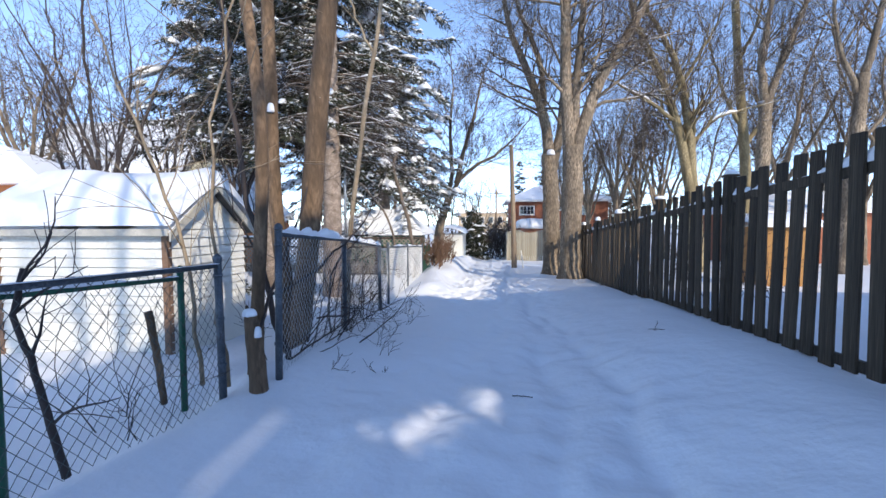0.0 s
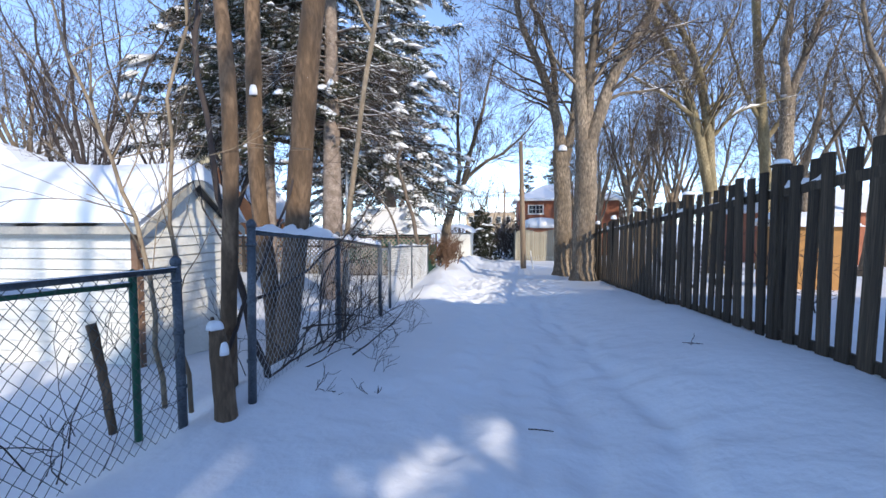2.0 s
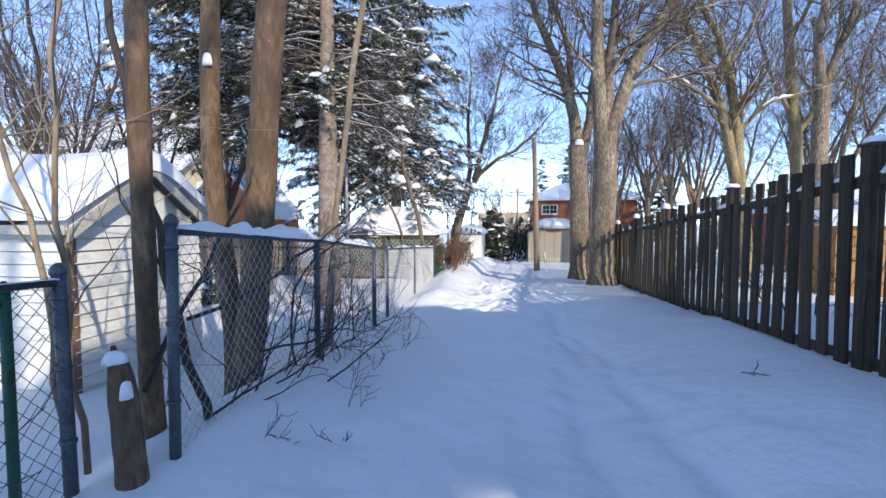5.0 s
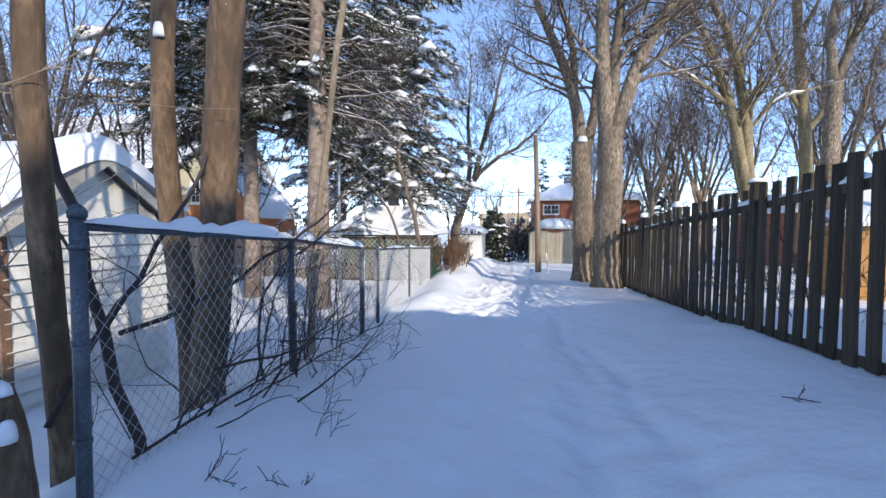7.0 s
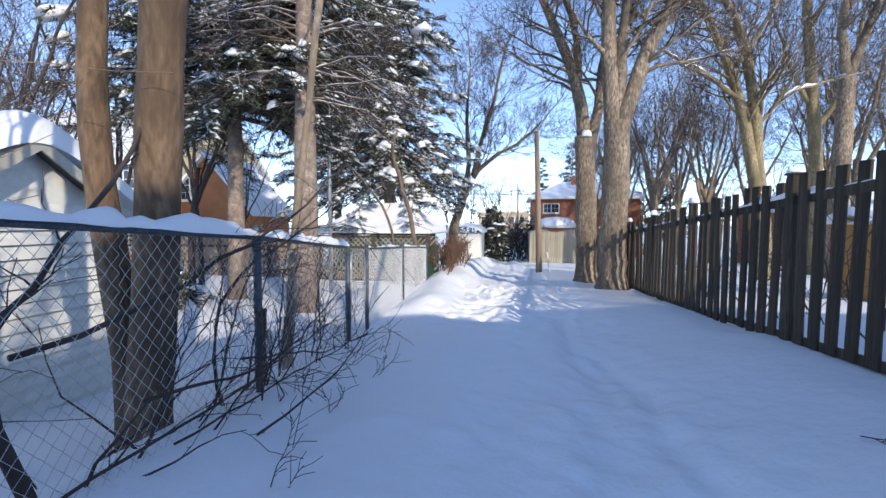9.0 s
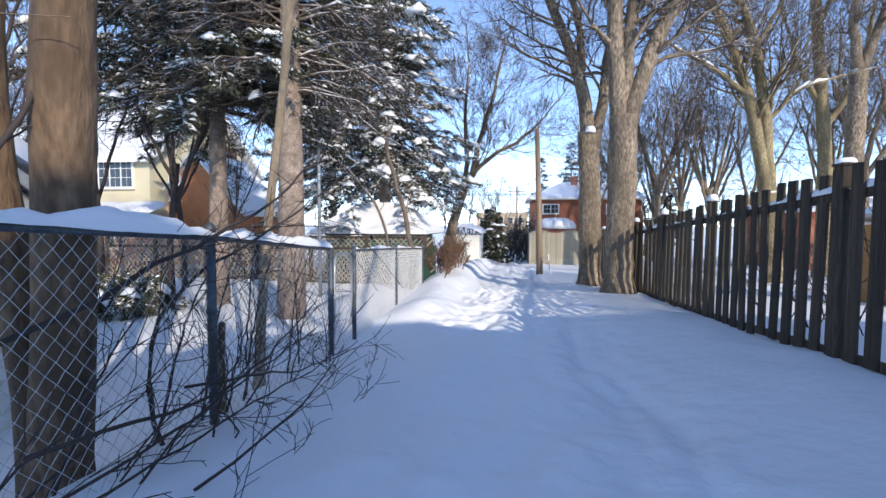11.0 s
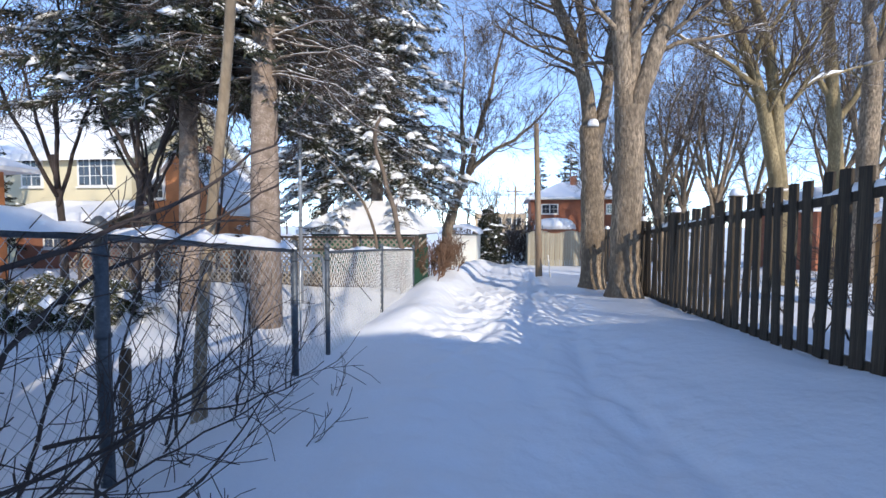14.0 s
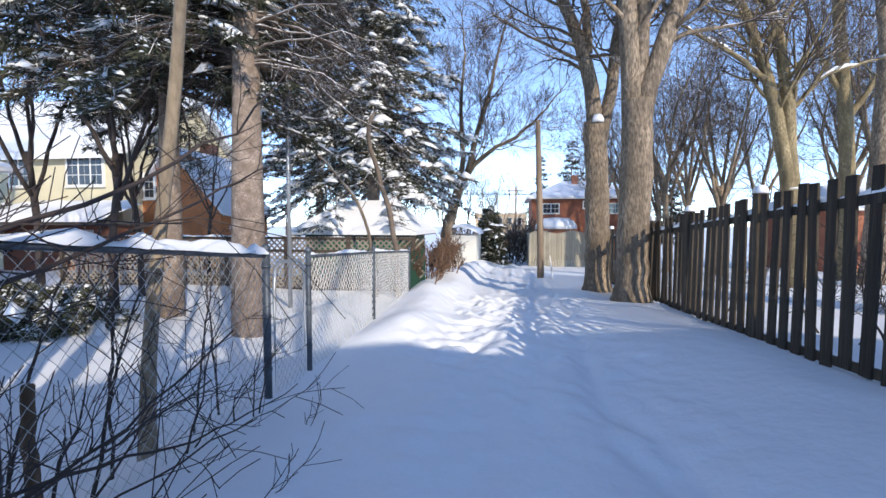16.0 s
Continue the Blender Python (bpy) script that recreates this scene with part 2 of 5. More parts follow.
def spread(lo, hi, dense, far_lo, far_hi, growth=1.18):
    mid = list(np.arange(lo, hi + 1e-6, dense))
    s, a = dense, hi
    while a < far_hi:
        s *= growth
        a += s
        mid.append(a)
    s, a = dense, lo
    while a > far_lo:
        s *= growth
        a -= s
        mid.insert(0, a)
    return np.array(mid)


gx = spread(-4.5, 4.2, 0.045, -900, 900)
gy = spread(0.3, 17.0, 0.05, -500, 1500)
GX, GY = np.meshgrid(gx, gy)
GZ = ground_z(GX, GY)
nx, ny = len(gx), len(gy)
ii = (np.arange(ny - 1)[:, None] * nx + np.arange(nx - 1)[None, :]).reshape(-1)
ground = link_mesh("ground", np.stack([GX, GY, GZ], -1).reshape(-1, 3), np.stack([ii, ii + 1, ii + nx + 1, ii + nx], -1), SNOW, smooth=True)
tagged(ground, "trodden snow covering a back lane and the yards", "snow ground", kind="structure")


def gz(x, y):
    return float(ground_z(x, y, False))


# ---- snow helpers ----
def snow_strip(tubes_v, tubes_f, pts, width, height, seed, gap=0.0):
    """A lumpy half-round strip of snow that lies along a polyline; gap: share that has fallen off."""
    rng = np.random.RandomState(seed)
    p = np.asarray(pts, float)
    seg = np.linalg.norm(np.diff(p, axis=0), axis=1)
    s = np.concatenate([[0], np.cumsum(seg)])
    n = max(3, int(s[-1] / 0.06))
    t = np.linspace(0, s[-1], n)
    q = np.stack([np.interp(t, s, p[:, k]) for k in range(3)], -1)
    d = np.gradient(q, axis=0)
    d[:, 2] = 0
    d /= np.linalg.norm(d, axis=1, keepdims=True) + 1e-9
    side = np.stack([d[:, 1], -d[:, 0], 0 * d[:, 0]], -1)
    amp = 0.7 + 0.5 * grid_noise(t, t * 0, 0.4, seed) + 0.4 * grid_noise(t, t * 0, 0.11, seed + 1)
    if gap:
        amp = amp * step(grid_noise(t, t * 0, 0.6, seed + 2), -1 + 2 * gap - 0.15, -1 + 2 * gap + 0.15)
    amp[0] = amp[-1] = 0.15
    amp = np.maximum(amp, 0.03)
    base = sum(len(v) for v in tubes_v)
    prof = [(-0.5, -0.12), (-0.48, 0.4), (-0.2, 0.92), (0.2, 0.95), (0.48, 0.4), (0.5, -0.12)]
    rows = np.stack([q + side * (a * width * (0.75 + 0.25 * amp))[:, None] + np.array([0, 0, 1.0]) * (b * height * amp)[:, None] for a, b in prof], 1)
    tubes_v.append(rows.reshape(-1, 3))
    k = len(prof)
    for i in range(n - 1):
        for j in range(k - 1):
            tubes_f.append([base + i * k + j, base + i * k + j + 1, base + (i + 1) * k + j + 1, base + (i + 1) * k + j])
    tubes_f.append([base + j for j in range(k)])
    tubes_f.append([base + (n - 1) * k + j for j in range(k)][::-1])


def snow_on(name, paths, width, height, seed, parent, gap=0.0, label="lumpy white snow"):
    v, f = [], []
    for i, p in enumerate(paths):
        snow_strip(v, f, p, width, height, seed + i * 7, gap)
    return link_mesh(name, np.concatenate(v), f, SNOW_CAP, parent, label, True)


def dome(name, cx, cy, cz, rx, ry, h, seed, parent=None, mat=None, label="cap of snow"):
    """A lumpy mound of snow."""
    v, f = [], []
    n, k = 14, 5
    rng = np.random.RandomState(seed)
    wob = 1 + 0.12 * rng.randn(n)
    for j in range(k):
        e = j / (k - 1) * math.pi / 2
        for i in range(n):
            a = 2 * math.pi * i / n
            c = math.cos(e) ** 0.6 * wob[i] if j < k - 1 else 0.001
            v.append((cx + rx * c * math.cos(a), cy + ry * c * math.sin(a), cz + h * math.sin(e)))
    for j in range(k - 1):
        for i in range(n):
            f.append([j * n + i, j * n + (i + 1) % n, (j + 1) * n + (i + 1) % n, (j + 1) * n + i])
    f.append(list(range(n))[::-1])
    return link_mesh(name, v, f, mat or SNOW_CAP, parent, label, True)


# ---- chain-link fences ----
def chain_wires(tb, a, b, z_a, z_b, top_a, top_b, pitch=0.048, wire=0.0022):
    """Woven diamond wires between two plan points; z_* bottoms, top_* tops."""
    a, b = np.array(a), np.array(b)
    length = np.linalg.norm(b - a)
    n = max(2, int(length / pitch))
    nor = np.array([b[1] - a[1], a[0] - b[0]]) / length
    for i in range(n):
        t = (i + 0.5) / n
        z0, z1 = z_a + (z_b - z_a) * t, top_a + (top_b - top_a) * t
        k = max(2, int((z1 - z0) / 0.052))
        s = np.arange(k + 1)
        zig = (s % 2) * 2 - 1
        off = zig * (0.5 if i % 2 else -0.5) * pitch
        bow = 0.02 * math.sin(t * 9 + 1) * np.sin(np.pi * s / k)
        xy = a + (b - a) * t + np.outer(off, (b - a) / length) + np.outer(zig * 0.0025 + bow, nor)
        tb.add(np.column_stack([xy, z0 + (z1 - z0) * s / k]), [wire] * (k + 1), 3, False)


def post_part(name, x, y, z0, z1, r, mat, parent, lean=(0, 0), cap=True):
    tb = Tubes()
    tb.add([(x, y, z0), (x + lean[0] * 0.5, y + lean[1] * 0.5, (z0 + z1) / 2), (x + lean[0], y + lean[1], z1)], [r, r, r], 10)
    if cap:
        tb.add([(x + lean[0], y + lean[1], z1 - 0.02), (x + lean[0], y + lean[1], z1 + 0.01), (x + lean[0], y + lean[1], z1 + 0.03), (x + lean[0], y + lean[1], z1 + 0.05)], [r * 1.15, r * 1.2, r * 0.9, r * 0.3], 10)
    return tb.make(name, mat, parent)


def rail_part(name, pts, r, mat, parent):
    tb = Tubes()
    tb.add(pts, [r] * len(pts), 8)
    return tb.make(name, mat, parent)


def band_part(x, y, z, r, parent):
    tb = Tubes()
    tb.add([(x, y, z - 0.012), (x, y, z + 0.012)], [r, r], 10)
    return tb.make("clamp_band", STEEL, parent)


def chain_fence(label, posts, rail_mat, wire_mat, post_r=0.032, snow=(0.07, 0.06), gap=0.1, seed=1, bottom=-0.03, group="chain-link fences", wire=0.0023):
    """posts: (x, y, z_bottom, z_top, lean)"""
    f = thing("chain_link_fence", (0, 0, 0), label, "fence", group)
    for x, y, zb, zt, lean in posts:
        post_part("post", x, y, zb - 0.15, zt + 0.06, post_r, rail_mat, f, lean)
        for k in (0.25, 0.6, 0.93):
            band_part(x + lean[0] * k, y + lean[1] * k, zb + (zt - zb) * k, post_r * 1.18, f)
    tops = [(x + l[0], y + l[1], zt) for x, y, zb, zt, l in posts]
    rail_part("top_rail", tops, 0.022, rail_mat, f)
    tb = Tubes()
    for (x0, y0, b0, t0, _), (x1, y1, b1, t1, _) in zip(posts, posts[1:]):
        chain_wires(tb, (x0, y0), (x1, y1), b0 + bottom, b1 + bottom, t0 + 0.015, t1 + 0.015, wire=wire)
    w = tb.make("woven_wire", wire_mat, f, "diamond mesh of thin wire", False)
    w["kind"] = "stuff"
    if snow:
        snow_on("snow", [[(x, y, z + 0.018) for x, y, z in tops]], snow[0], snow[1], seed, f, gap)
    return f


Z0 = (0, 0)
near_fence = chain_fence("blue-grey chain-link fence with lumpy snow on its rail", [
    (-2.48, -3.2, 0.2, 1.32, Z0), (-2.48, 0.3, 0.13, 1.28, Z0), (-2.48, 3.9, -0.05, 1.17, (-0.02, 0))], STEEL, WIRE_DARK, 0.036, (0.075, 0.085), 0.4, 11, wire=0.0029)
main_fence = chain_fence("blue-grey chain-link fence with a thick strip of snow on its rail", [
    (-2.12, 4.27, 0.0, 1.45, (0.03, 0)), (-2.25, 6.72, -0.05, 1.30, Z0), (-2.26, 8.95, -0.28, 1.10, Z0)], STEEL, WIRE, 0.036, (0.09, 0.09), 0.05, 21)
# narrow gate between two posts
gate = thing("chain_link_gate", (0, 0, 0), "narrow grey chain-link gate with a bent tube frame", "gate")
rail_part("gate_frame", [(-2.28, 9.12, -0.25), (-2.28, 9.12, 0.75), (-2.29, 9.16, 0.95), (-2.3, 9.26, 1.02), (-2.3, 9.68, 1.0), (-2.3, 9.77, 0.93), (-2.3, 9.79, 0.8), (-2.3, 9.79, -0.25)], 0.018, GREY_STEEL, gate)
tb = Tubes()
chain_wires(tb, (-2.28, 9.12), (-2.3, 9.79), -0.3, -0.3, 1.0, 1.0)
tb.make("woven_wire", WIRE, gate, "diamond mesh of thin wire", False)["kind"] = "stuff"
far_fence = chain_fence("grey chain-link fence whose mesh holds frost and snow", [
    (-2.31, 9.92, -0.3, 1.03, Z0), (-2.36, 12.5, -0.2, 0.92, Z0), (-2.36, 15.2, -0.15, 0.78, Z0)], STEEL, material("frosted_wire", (0.8, 0.79, 0.76), 0.6, 0.0, vary=0.15, bump=0), 0.03, (0.05, 0.04), 0.45, 31, wire=0.0046)

# green fence section standing inside the yard
green = thing("green_fence_panel", (0, 0, 0), "dark green steel tube fence panel behind the chain-link fence", "fence")
for yy in (2.3, 3.9):
    post_part("post", -2.87, yy, -0.2, 1.12, 0.03, GREEN, green)
rail_part("top_rail", [(-2.87, 2.3, 1.13), (-2.87, 3.9, 1.05)], 0.02, GREEN, green)
snow_on("snow", [[(-2.87, 2.3, 1.15), (-2.87, 3.85, 1.07)]], 0.05, 0.05, 5, green, 0.35)

# ---- picket fence ----
picket_fence = thing("picket_fence", (0, 0, 0), "tall weathered grey-brown wooden picket fence with snow on its rails", "fence")


def fence_bottom(y):
    return float(slope(y)) + float(np.interp(y, [-5, 6.5, 9.2, 11.8, 14, 22, 30], [0.39, 0.38, 0.3, 0.2, 0.18, 0.06, 0.02]))


def fence_top(y):
    return float(slope(y)) + float(np.interp(y, [-5, 3.8, 9, 16, 30], [2.24, 2.2, 2.1, 1.97, 1.9]))


POSTS = [3.3, 5.87, 8.43, 11.5, 14.05, 16.6, 19.2, 21.8, 24.4]
for y in POSTS:
    x = fence_x(y) + 0.03
    zt = fence_top(y) + 0.02
    bm = bmesh.new()
    bm_box(bm, x - 0.06, x + 0.06, y - 0.06, y + 0.06, fence_bottom(y) - 0.4, zt, 0.006)
    part("post", bm, PICKET, picket_fence)
    bm = bmesh.new()
    bm_box(bm, x - 0.075, x + 0.075, y - 0.075, y + 0.075, zt, zt + 0.025, 0.005)
    part("post_cap", bm, PICKET, picket_fence)
    dome("snow_cap", x, y, zt + 0.022, 0.082, 0.082, 0.085 + 0.03 * math.sin(y * 5), int(y * 10) + 40, picket_fence)
for y0, y1 in zip(POSTS, POSTS[1:]):
    for top, off in ((True, -0.25), (False, 0.06)):
        fz = fence_top if top else fence_bottom
        tbx = bmesh.new()
        vs = []
        for y in (y0, y1):
            x, z = fence_x(y) + 0.035, fz(y) + off
            vs += [tbx.verts.new((x + a, y, z + b)) for a, b in ((-0.02, -0.045), (0.02, -0.045), (0.02, 0.045), (-0.02, 0.045))]
        for q in ((0, 1, 2, 3), (7, 6, 5, 4), (0, 4, 5, 1), (1, 5, 6, 2), (2, 6, 7, 3), (3, 7, 4, 0)):
            tbx.faces.new([vs[i] for i in q])
        part("rail", tbx, PICKET, picket_fence)
        if top:
            snow_on("rail_snow", [[(fence_x(y0) + 0.04, y0 + 0.07, fz(y0) + off + 0.045), (fence_x(y1) + 0.04, y1 - 0.07, fz(y1) + off + 0.045)]], 0.06, 0.075, int(y0 * 9) + 3, picket_fence, 0.12)


def picket_mesh(seed):
    rng = random.Random(seed)
    bm = bmesh.new()
    w, d = 0.07, 0.013
    rows = 6
    ring = []
    for i in range(rows):
        t = i / (rows - 1)
        s = rng.uniform(-0.003, 0.003)
        ring.append([bm.verts.new((x, y + s, t)) for x, y in ((-d, -w), (d, -w), (d, w), (-d, w))])
    for a, b in zip(ring, ring[1:]):
        for i in range(4):
            bm.faces.new((a[i], a[(i + 1) % 4], b[(i + 1) % 4], b[i]))
    bm.faces.new(ring[0][::-1])
    # clipped corners at the top
    top = ring[-1]
    for v in top:
        v.co.z -= 0.005
    peak = [bm.verts.new((x, y, 1.0)) for x, y in ((-d, -w + 0.007), (d, -w + 0.007), (d, w - 0.007), (-d, w - 0.007))]
    for i in range(4):
        bm.faces.new((top[i], top[(i + 1) % 4], peak[(i + 1) % 4], peak[i]))
    bm.faces.new(peak)
    bmesh.ops.recalc_face_normals(bm, faces=bm.faces)
    me = bpy.data.meshes.new("picket")
    bm.to_mesh(me)
    bm.free()
    me.materials.append(PICKET)
    return me


PICKETS = [picket_mesh(i) for i in range(5)]
rng = random.Random(4)
y = 2.2
while y < 25.4:
    ob = new("picket", rng.choice(PICKETS))
    ob.parent = picket_fence
    zb, zt = fence_bottom(y) + rng.uniform(-0.03, 0.03), fence_top(y) + rng.uniform(-0.025, 0.03)
    leaning = 5.0 if 15.2 < y < 19.5 else 0.9
    m = pose(fence_x(y), y, zb, rng.uniform(-leaning, leaning * 0.6), rng.uniform(-0.8, 1.2), 2.0 + rng.uniform(-2, 2))
    ob.matrix_basis = m @ Matrix.Diagonal((1, rng.uniform(0.9, 1.06), zt - zb, 1))
    y += 0.262 + rng.uniform(-0.012, 0.012)


# ---- clapboard shed ----
shed = thing("garden_shed", (0, 0, 0), "white clapboard shed with a thick pillow of snow on its roof", "shed")
SX0, SX1, SY0, SY1, SYM = -6.72, -4.22, 5.5, 7.32, 6.41
EAVE, RIDGE, SB = 1.5, 2.12, -0.45


def roof_z(y, k=0.0):
    return RIDGE - (RIDGE - EAVE) * abs(y - SYM) / (SYM - SY0) + k


box("body", SX0 + 0.02, SX1 - 0.02, SY0 + 0.02, SY1 - 0.02, SB, EAVE, SIDING, shed)
bm = bmesh.new()
vs = [bm.verts.new((x, yy, z)) for x in (SX0 + 0.02, SX1 - 0.02) for yy, z in ((SY0 + 0.02, EAVE), (SY1 - 0.02, EAVE), (SYM, RIDGE - 0.01))]
for q in ((0, 2, 1), (3, 4, 5), (0, 3, 5, 2), (1, 2, 5, 4), (0, 1, 4, 3)):
    bm.faces.new([vs[i] for i in q])
part("gable", bm, SIDING, shed)
# lapped boards
nb = 16
for i in range(nb):
    z0 = SB + 0.06 + i * 0.125
    z1 = z0 + 0.113
    for wall in ("front", "end"):
        if wall == "front" and z1 > EAVE + 0.02:
            continue
        bm = bmesh.new()
        if wall == "front":
            pr = [(0, -0.032, z0), (0, 0.0, z0), (0, -0.006, z1)]
            vs = [bm.verts.new((x, SY0 + p[1], p[2])) for x in (SX0, SX1) for p in pr]
        else:
            cut = 0.0 if z1 <= EAVE else (z1 - EAVE) / (RIDGE - EAVE) * (SYM - SY0)
            if cut > SYM - SY0 - 0.08:
                continue
            pr = [(0.032, z0), (0.0, z0), (0.006, z1)]
            vs = [bm.verts.new((SX1 + p[0], yy, p[1])) for yy in (SY0 + cut, SY1 - cut) for p in pr]
        for q in ((0, 1, 2), (5, 4, 3), (0, 3, 4, 1), (1, 4, 5, 2), (2, 5, 3, 0)):
            bm.faces.new([vs[k] for k in q])
        part("clapboard", bm, SIDING, shed)
box("corner_board", SX1 - 0.05, SX1 + 0.03, SY0 - 0.035, SY0 + 0.05, SB, EAVE - 0.02, TRIM_BROWN, shed, "peeling brown corner board")
box("corner_board", SX0 - 0.02, SX0 + 0.07, SY0 - 0.035, SY0 + 0.05, SB, EAVE - 0.02, TRIM_BROWN, shed, "peeling brown corner board")
box("fascia", SX0 - 0.12, SX1 + 0.14, SY0 - 0.16, SY0 - 0.13, EAVE - 0.1, EAVE - 0.01, TRIM, shed)
for sgn in (-1, 1):
    bm = bmesh.new()
    ye = SY0 - 0.15 if sgn < 0 else SY1 + 0.15
    ze = roof_z(ye)
    vs = [bm.verts.new((x, yy, z)) for x in (SX0 - 0.12, SX1 + 0.15) for yy, z in ((ye, ze), (SYM, RIDGE), (SYM, RIDGE + 0.045), (ye, ze + 0.045))]
    for q in ((0, 1, 2, 3), (7, 6, 5, 4), (0, 4, 5, 1), (1, 5, 6, 2), (2, 6, 7, 3), (3, 7, 4, 0)):
        bm.faces.new([vs[k] for k in q])
    part("roof_slope", bm, SHINGLE, shed)
    bm = bmesh.new()
    vs = [bm.verts.new((x, yy, z)) for x in (SX1 + 0.15, SX1 + 0.175) for yy, z in ((ye, ze - 0.07), (SYM, RIDGE - 0.07), (SYM, RIDGE + 0.04), (ye, ze + 0.04))]
    for q in ((0, 1, 2, 3), (7, 6, 5, 4), (0, 4, 5, 1), (1, 5, 6, 2), (2, 6, 7, 3), (3, 7, 4, 0)):
        bm.faces.new([vs[k] for k in q])
    part("barge_board", bm, TRIM, shed, "grey painted barge board")


def roof_snow(name, x0, x1, y0, y1, top, thick, parent, seed, n=36, m=36, edge=0.22):
    """A pillow of snow over a roof whose upper surface is top(x, y)."""
    xs, ys = np.linspace(x0, x1, n), np.linspace(y0, y1, m)
    X, Y = np.meshgrid(xs, ys)
    T = np.vectorize(top)(X, Y)
    e = np.minimum(np.minimum(X - x0, x1 - X), np.minimum(Y - y0, y1 - Y))
    th = thick * np.sqrt(np.clip(e / edge, 0, 1) * (2 - np.clip(e / edge, 0, 1))) * (1 + 0.2 * grid_noise(X, Y, 0.8, seed) + 0.08 * grid_noise(X, Y, 0.3, seed + 1))
    up = np.stack([X, Y, T + 0.005 + th], -1).reshape(-1, 3)
    lowv = np.stack([X, Y, T + 0.001], -1).reshape(-1, 3)
    i = (np.arange(m - 1)[:, None] * n + np.arange(n - 1)[None, :]).reshape(-1)
    q = np.stack([i, i + 1, i + n + 1, i + n], -1)
    return link_mesh(name, np.concatenate([up, lowv]), np.concatenate([q, q[:, ::-1] + n * m]), SNOW_CAP, parent, "thick rounded snow", True)


def soft_ridge(x, yy):
    d = abs(yy - SYM)
    return RIDGE + 0.05 - (RIDGE - EAVE) * (math.sqrt(d * d + 0.09) - 0.2) / (SYM - SY0)


roof_snow("roof_snow", SX0 - 0.16, SX1 + 0.19, SY0 - 0.19, SY1 + 0.19, soft_ridge, 0.25, shed, 3, edge=0.15)


# ---- trees ----
def grow(tbs, rng, p, d, length, r, level, last, up=0.12, wig=0.16, kids=(5, 4, 3), ang=0.75, shrink=0.52, rmin=0.004):
    k = 6 if level == 0 else (4 if level < last else 3)
    pts, rad = [p], [r]
    d = d / np.linalg.norm(d)
    for i in range(k - 1):
        d = d + rng.randn(3) * wig + np.array([0, 0, up])
        d /= np.linalg.norm(d)
        p = p + d * length / (k - 1)
        pts.append(p)
        rad.append(max(rmin, r * (1 - 0.75 * (i + 1) / (k - 1))))
    tbs[min(level, len(tbs) - 1)].add(pts, rad, 5 if level == 0 else (4 if r > 0.012 else 3), level == 0)
    if level < last:
        for c in range(kids[min(level, len(kids) - 1)]):
            t = 0.25 + 0.75 * (c + rng.rand()) / kids[min(level, len(kids) - 1)]
            i = min(k - 2, int(t * (k - 1)))
            q = pts[i] + (pts[i + 1] - pts[i]) * (t * (k - 1) - i)
            dd = pts[i + 1] - pts[i]
            dd = dd / np.linalg.norm(dd)
            side = np.cross(dd, rng.randn(3))
            side /= np.linalg.norm(side) + 1e-9
            nd = dd * math.cos(ang) + side * math.sin(ang)
            grow(tbs, rng, q, nd, length * shrink * (0.7 + 0.6 * rng.rand()), max(rmin, rad[i] * 0.55), level + 1, last, up, wig, kids, ang, shrink, rmin)


def smooth_path(pts, n):
    p = np.asarray(pts, float)
    s = np.concatenate([[0], np.cumsum(np.linalg.norm(np.diff(p, axis=0), axis=1))])
    t = np.linspace(0, s[-1], n)
    q = np.stack([np.interp(t, s, p[:, k]) for k in range(3)], -1)
    for _ in range(2):
        q[1:-1] = (q[:-2] + 2 * q[1:-1] + q[2:]) / 4
    return q


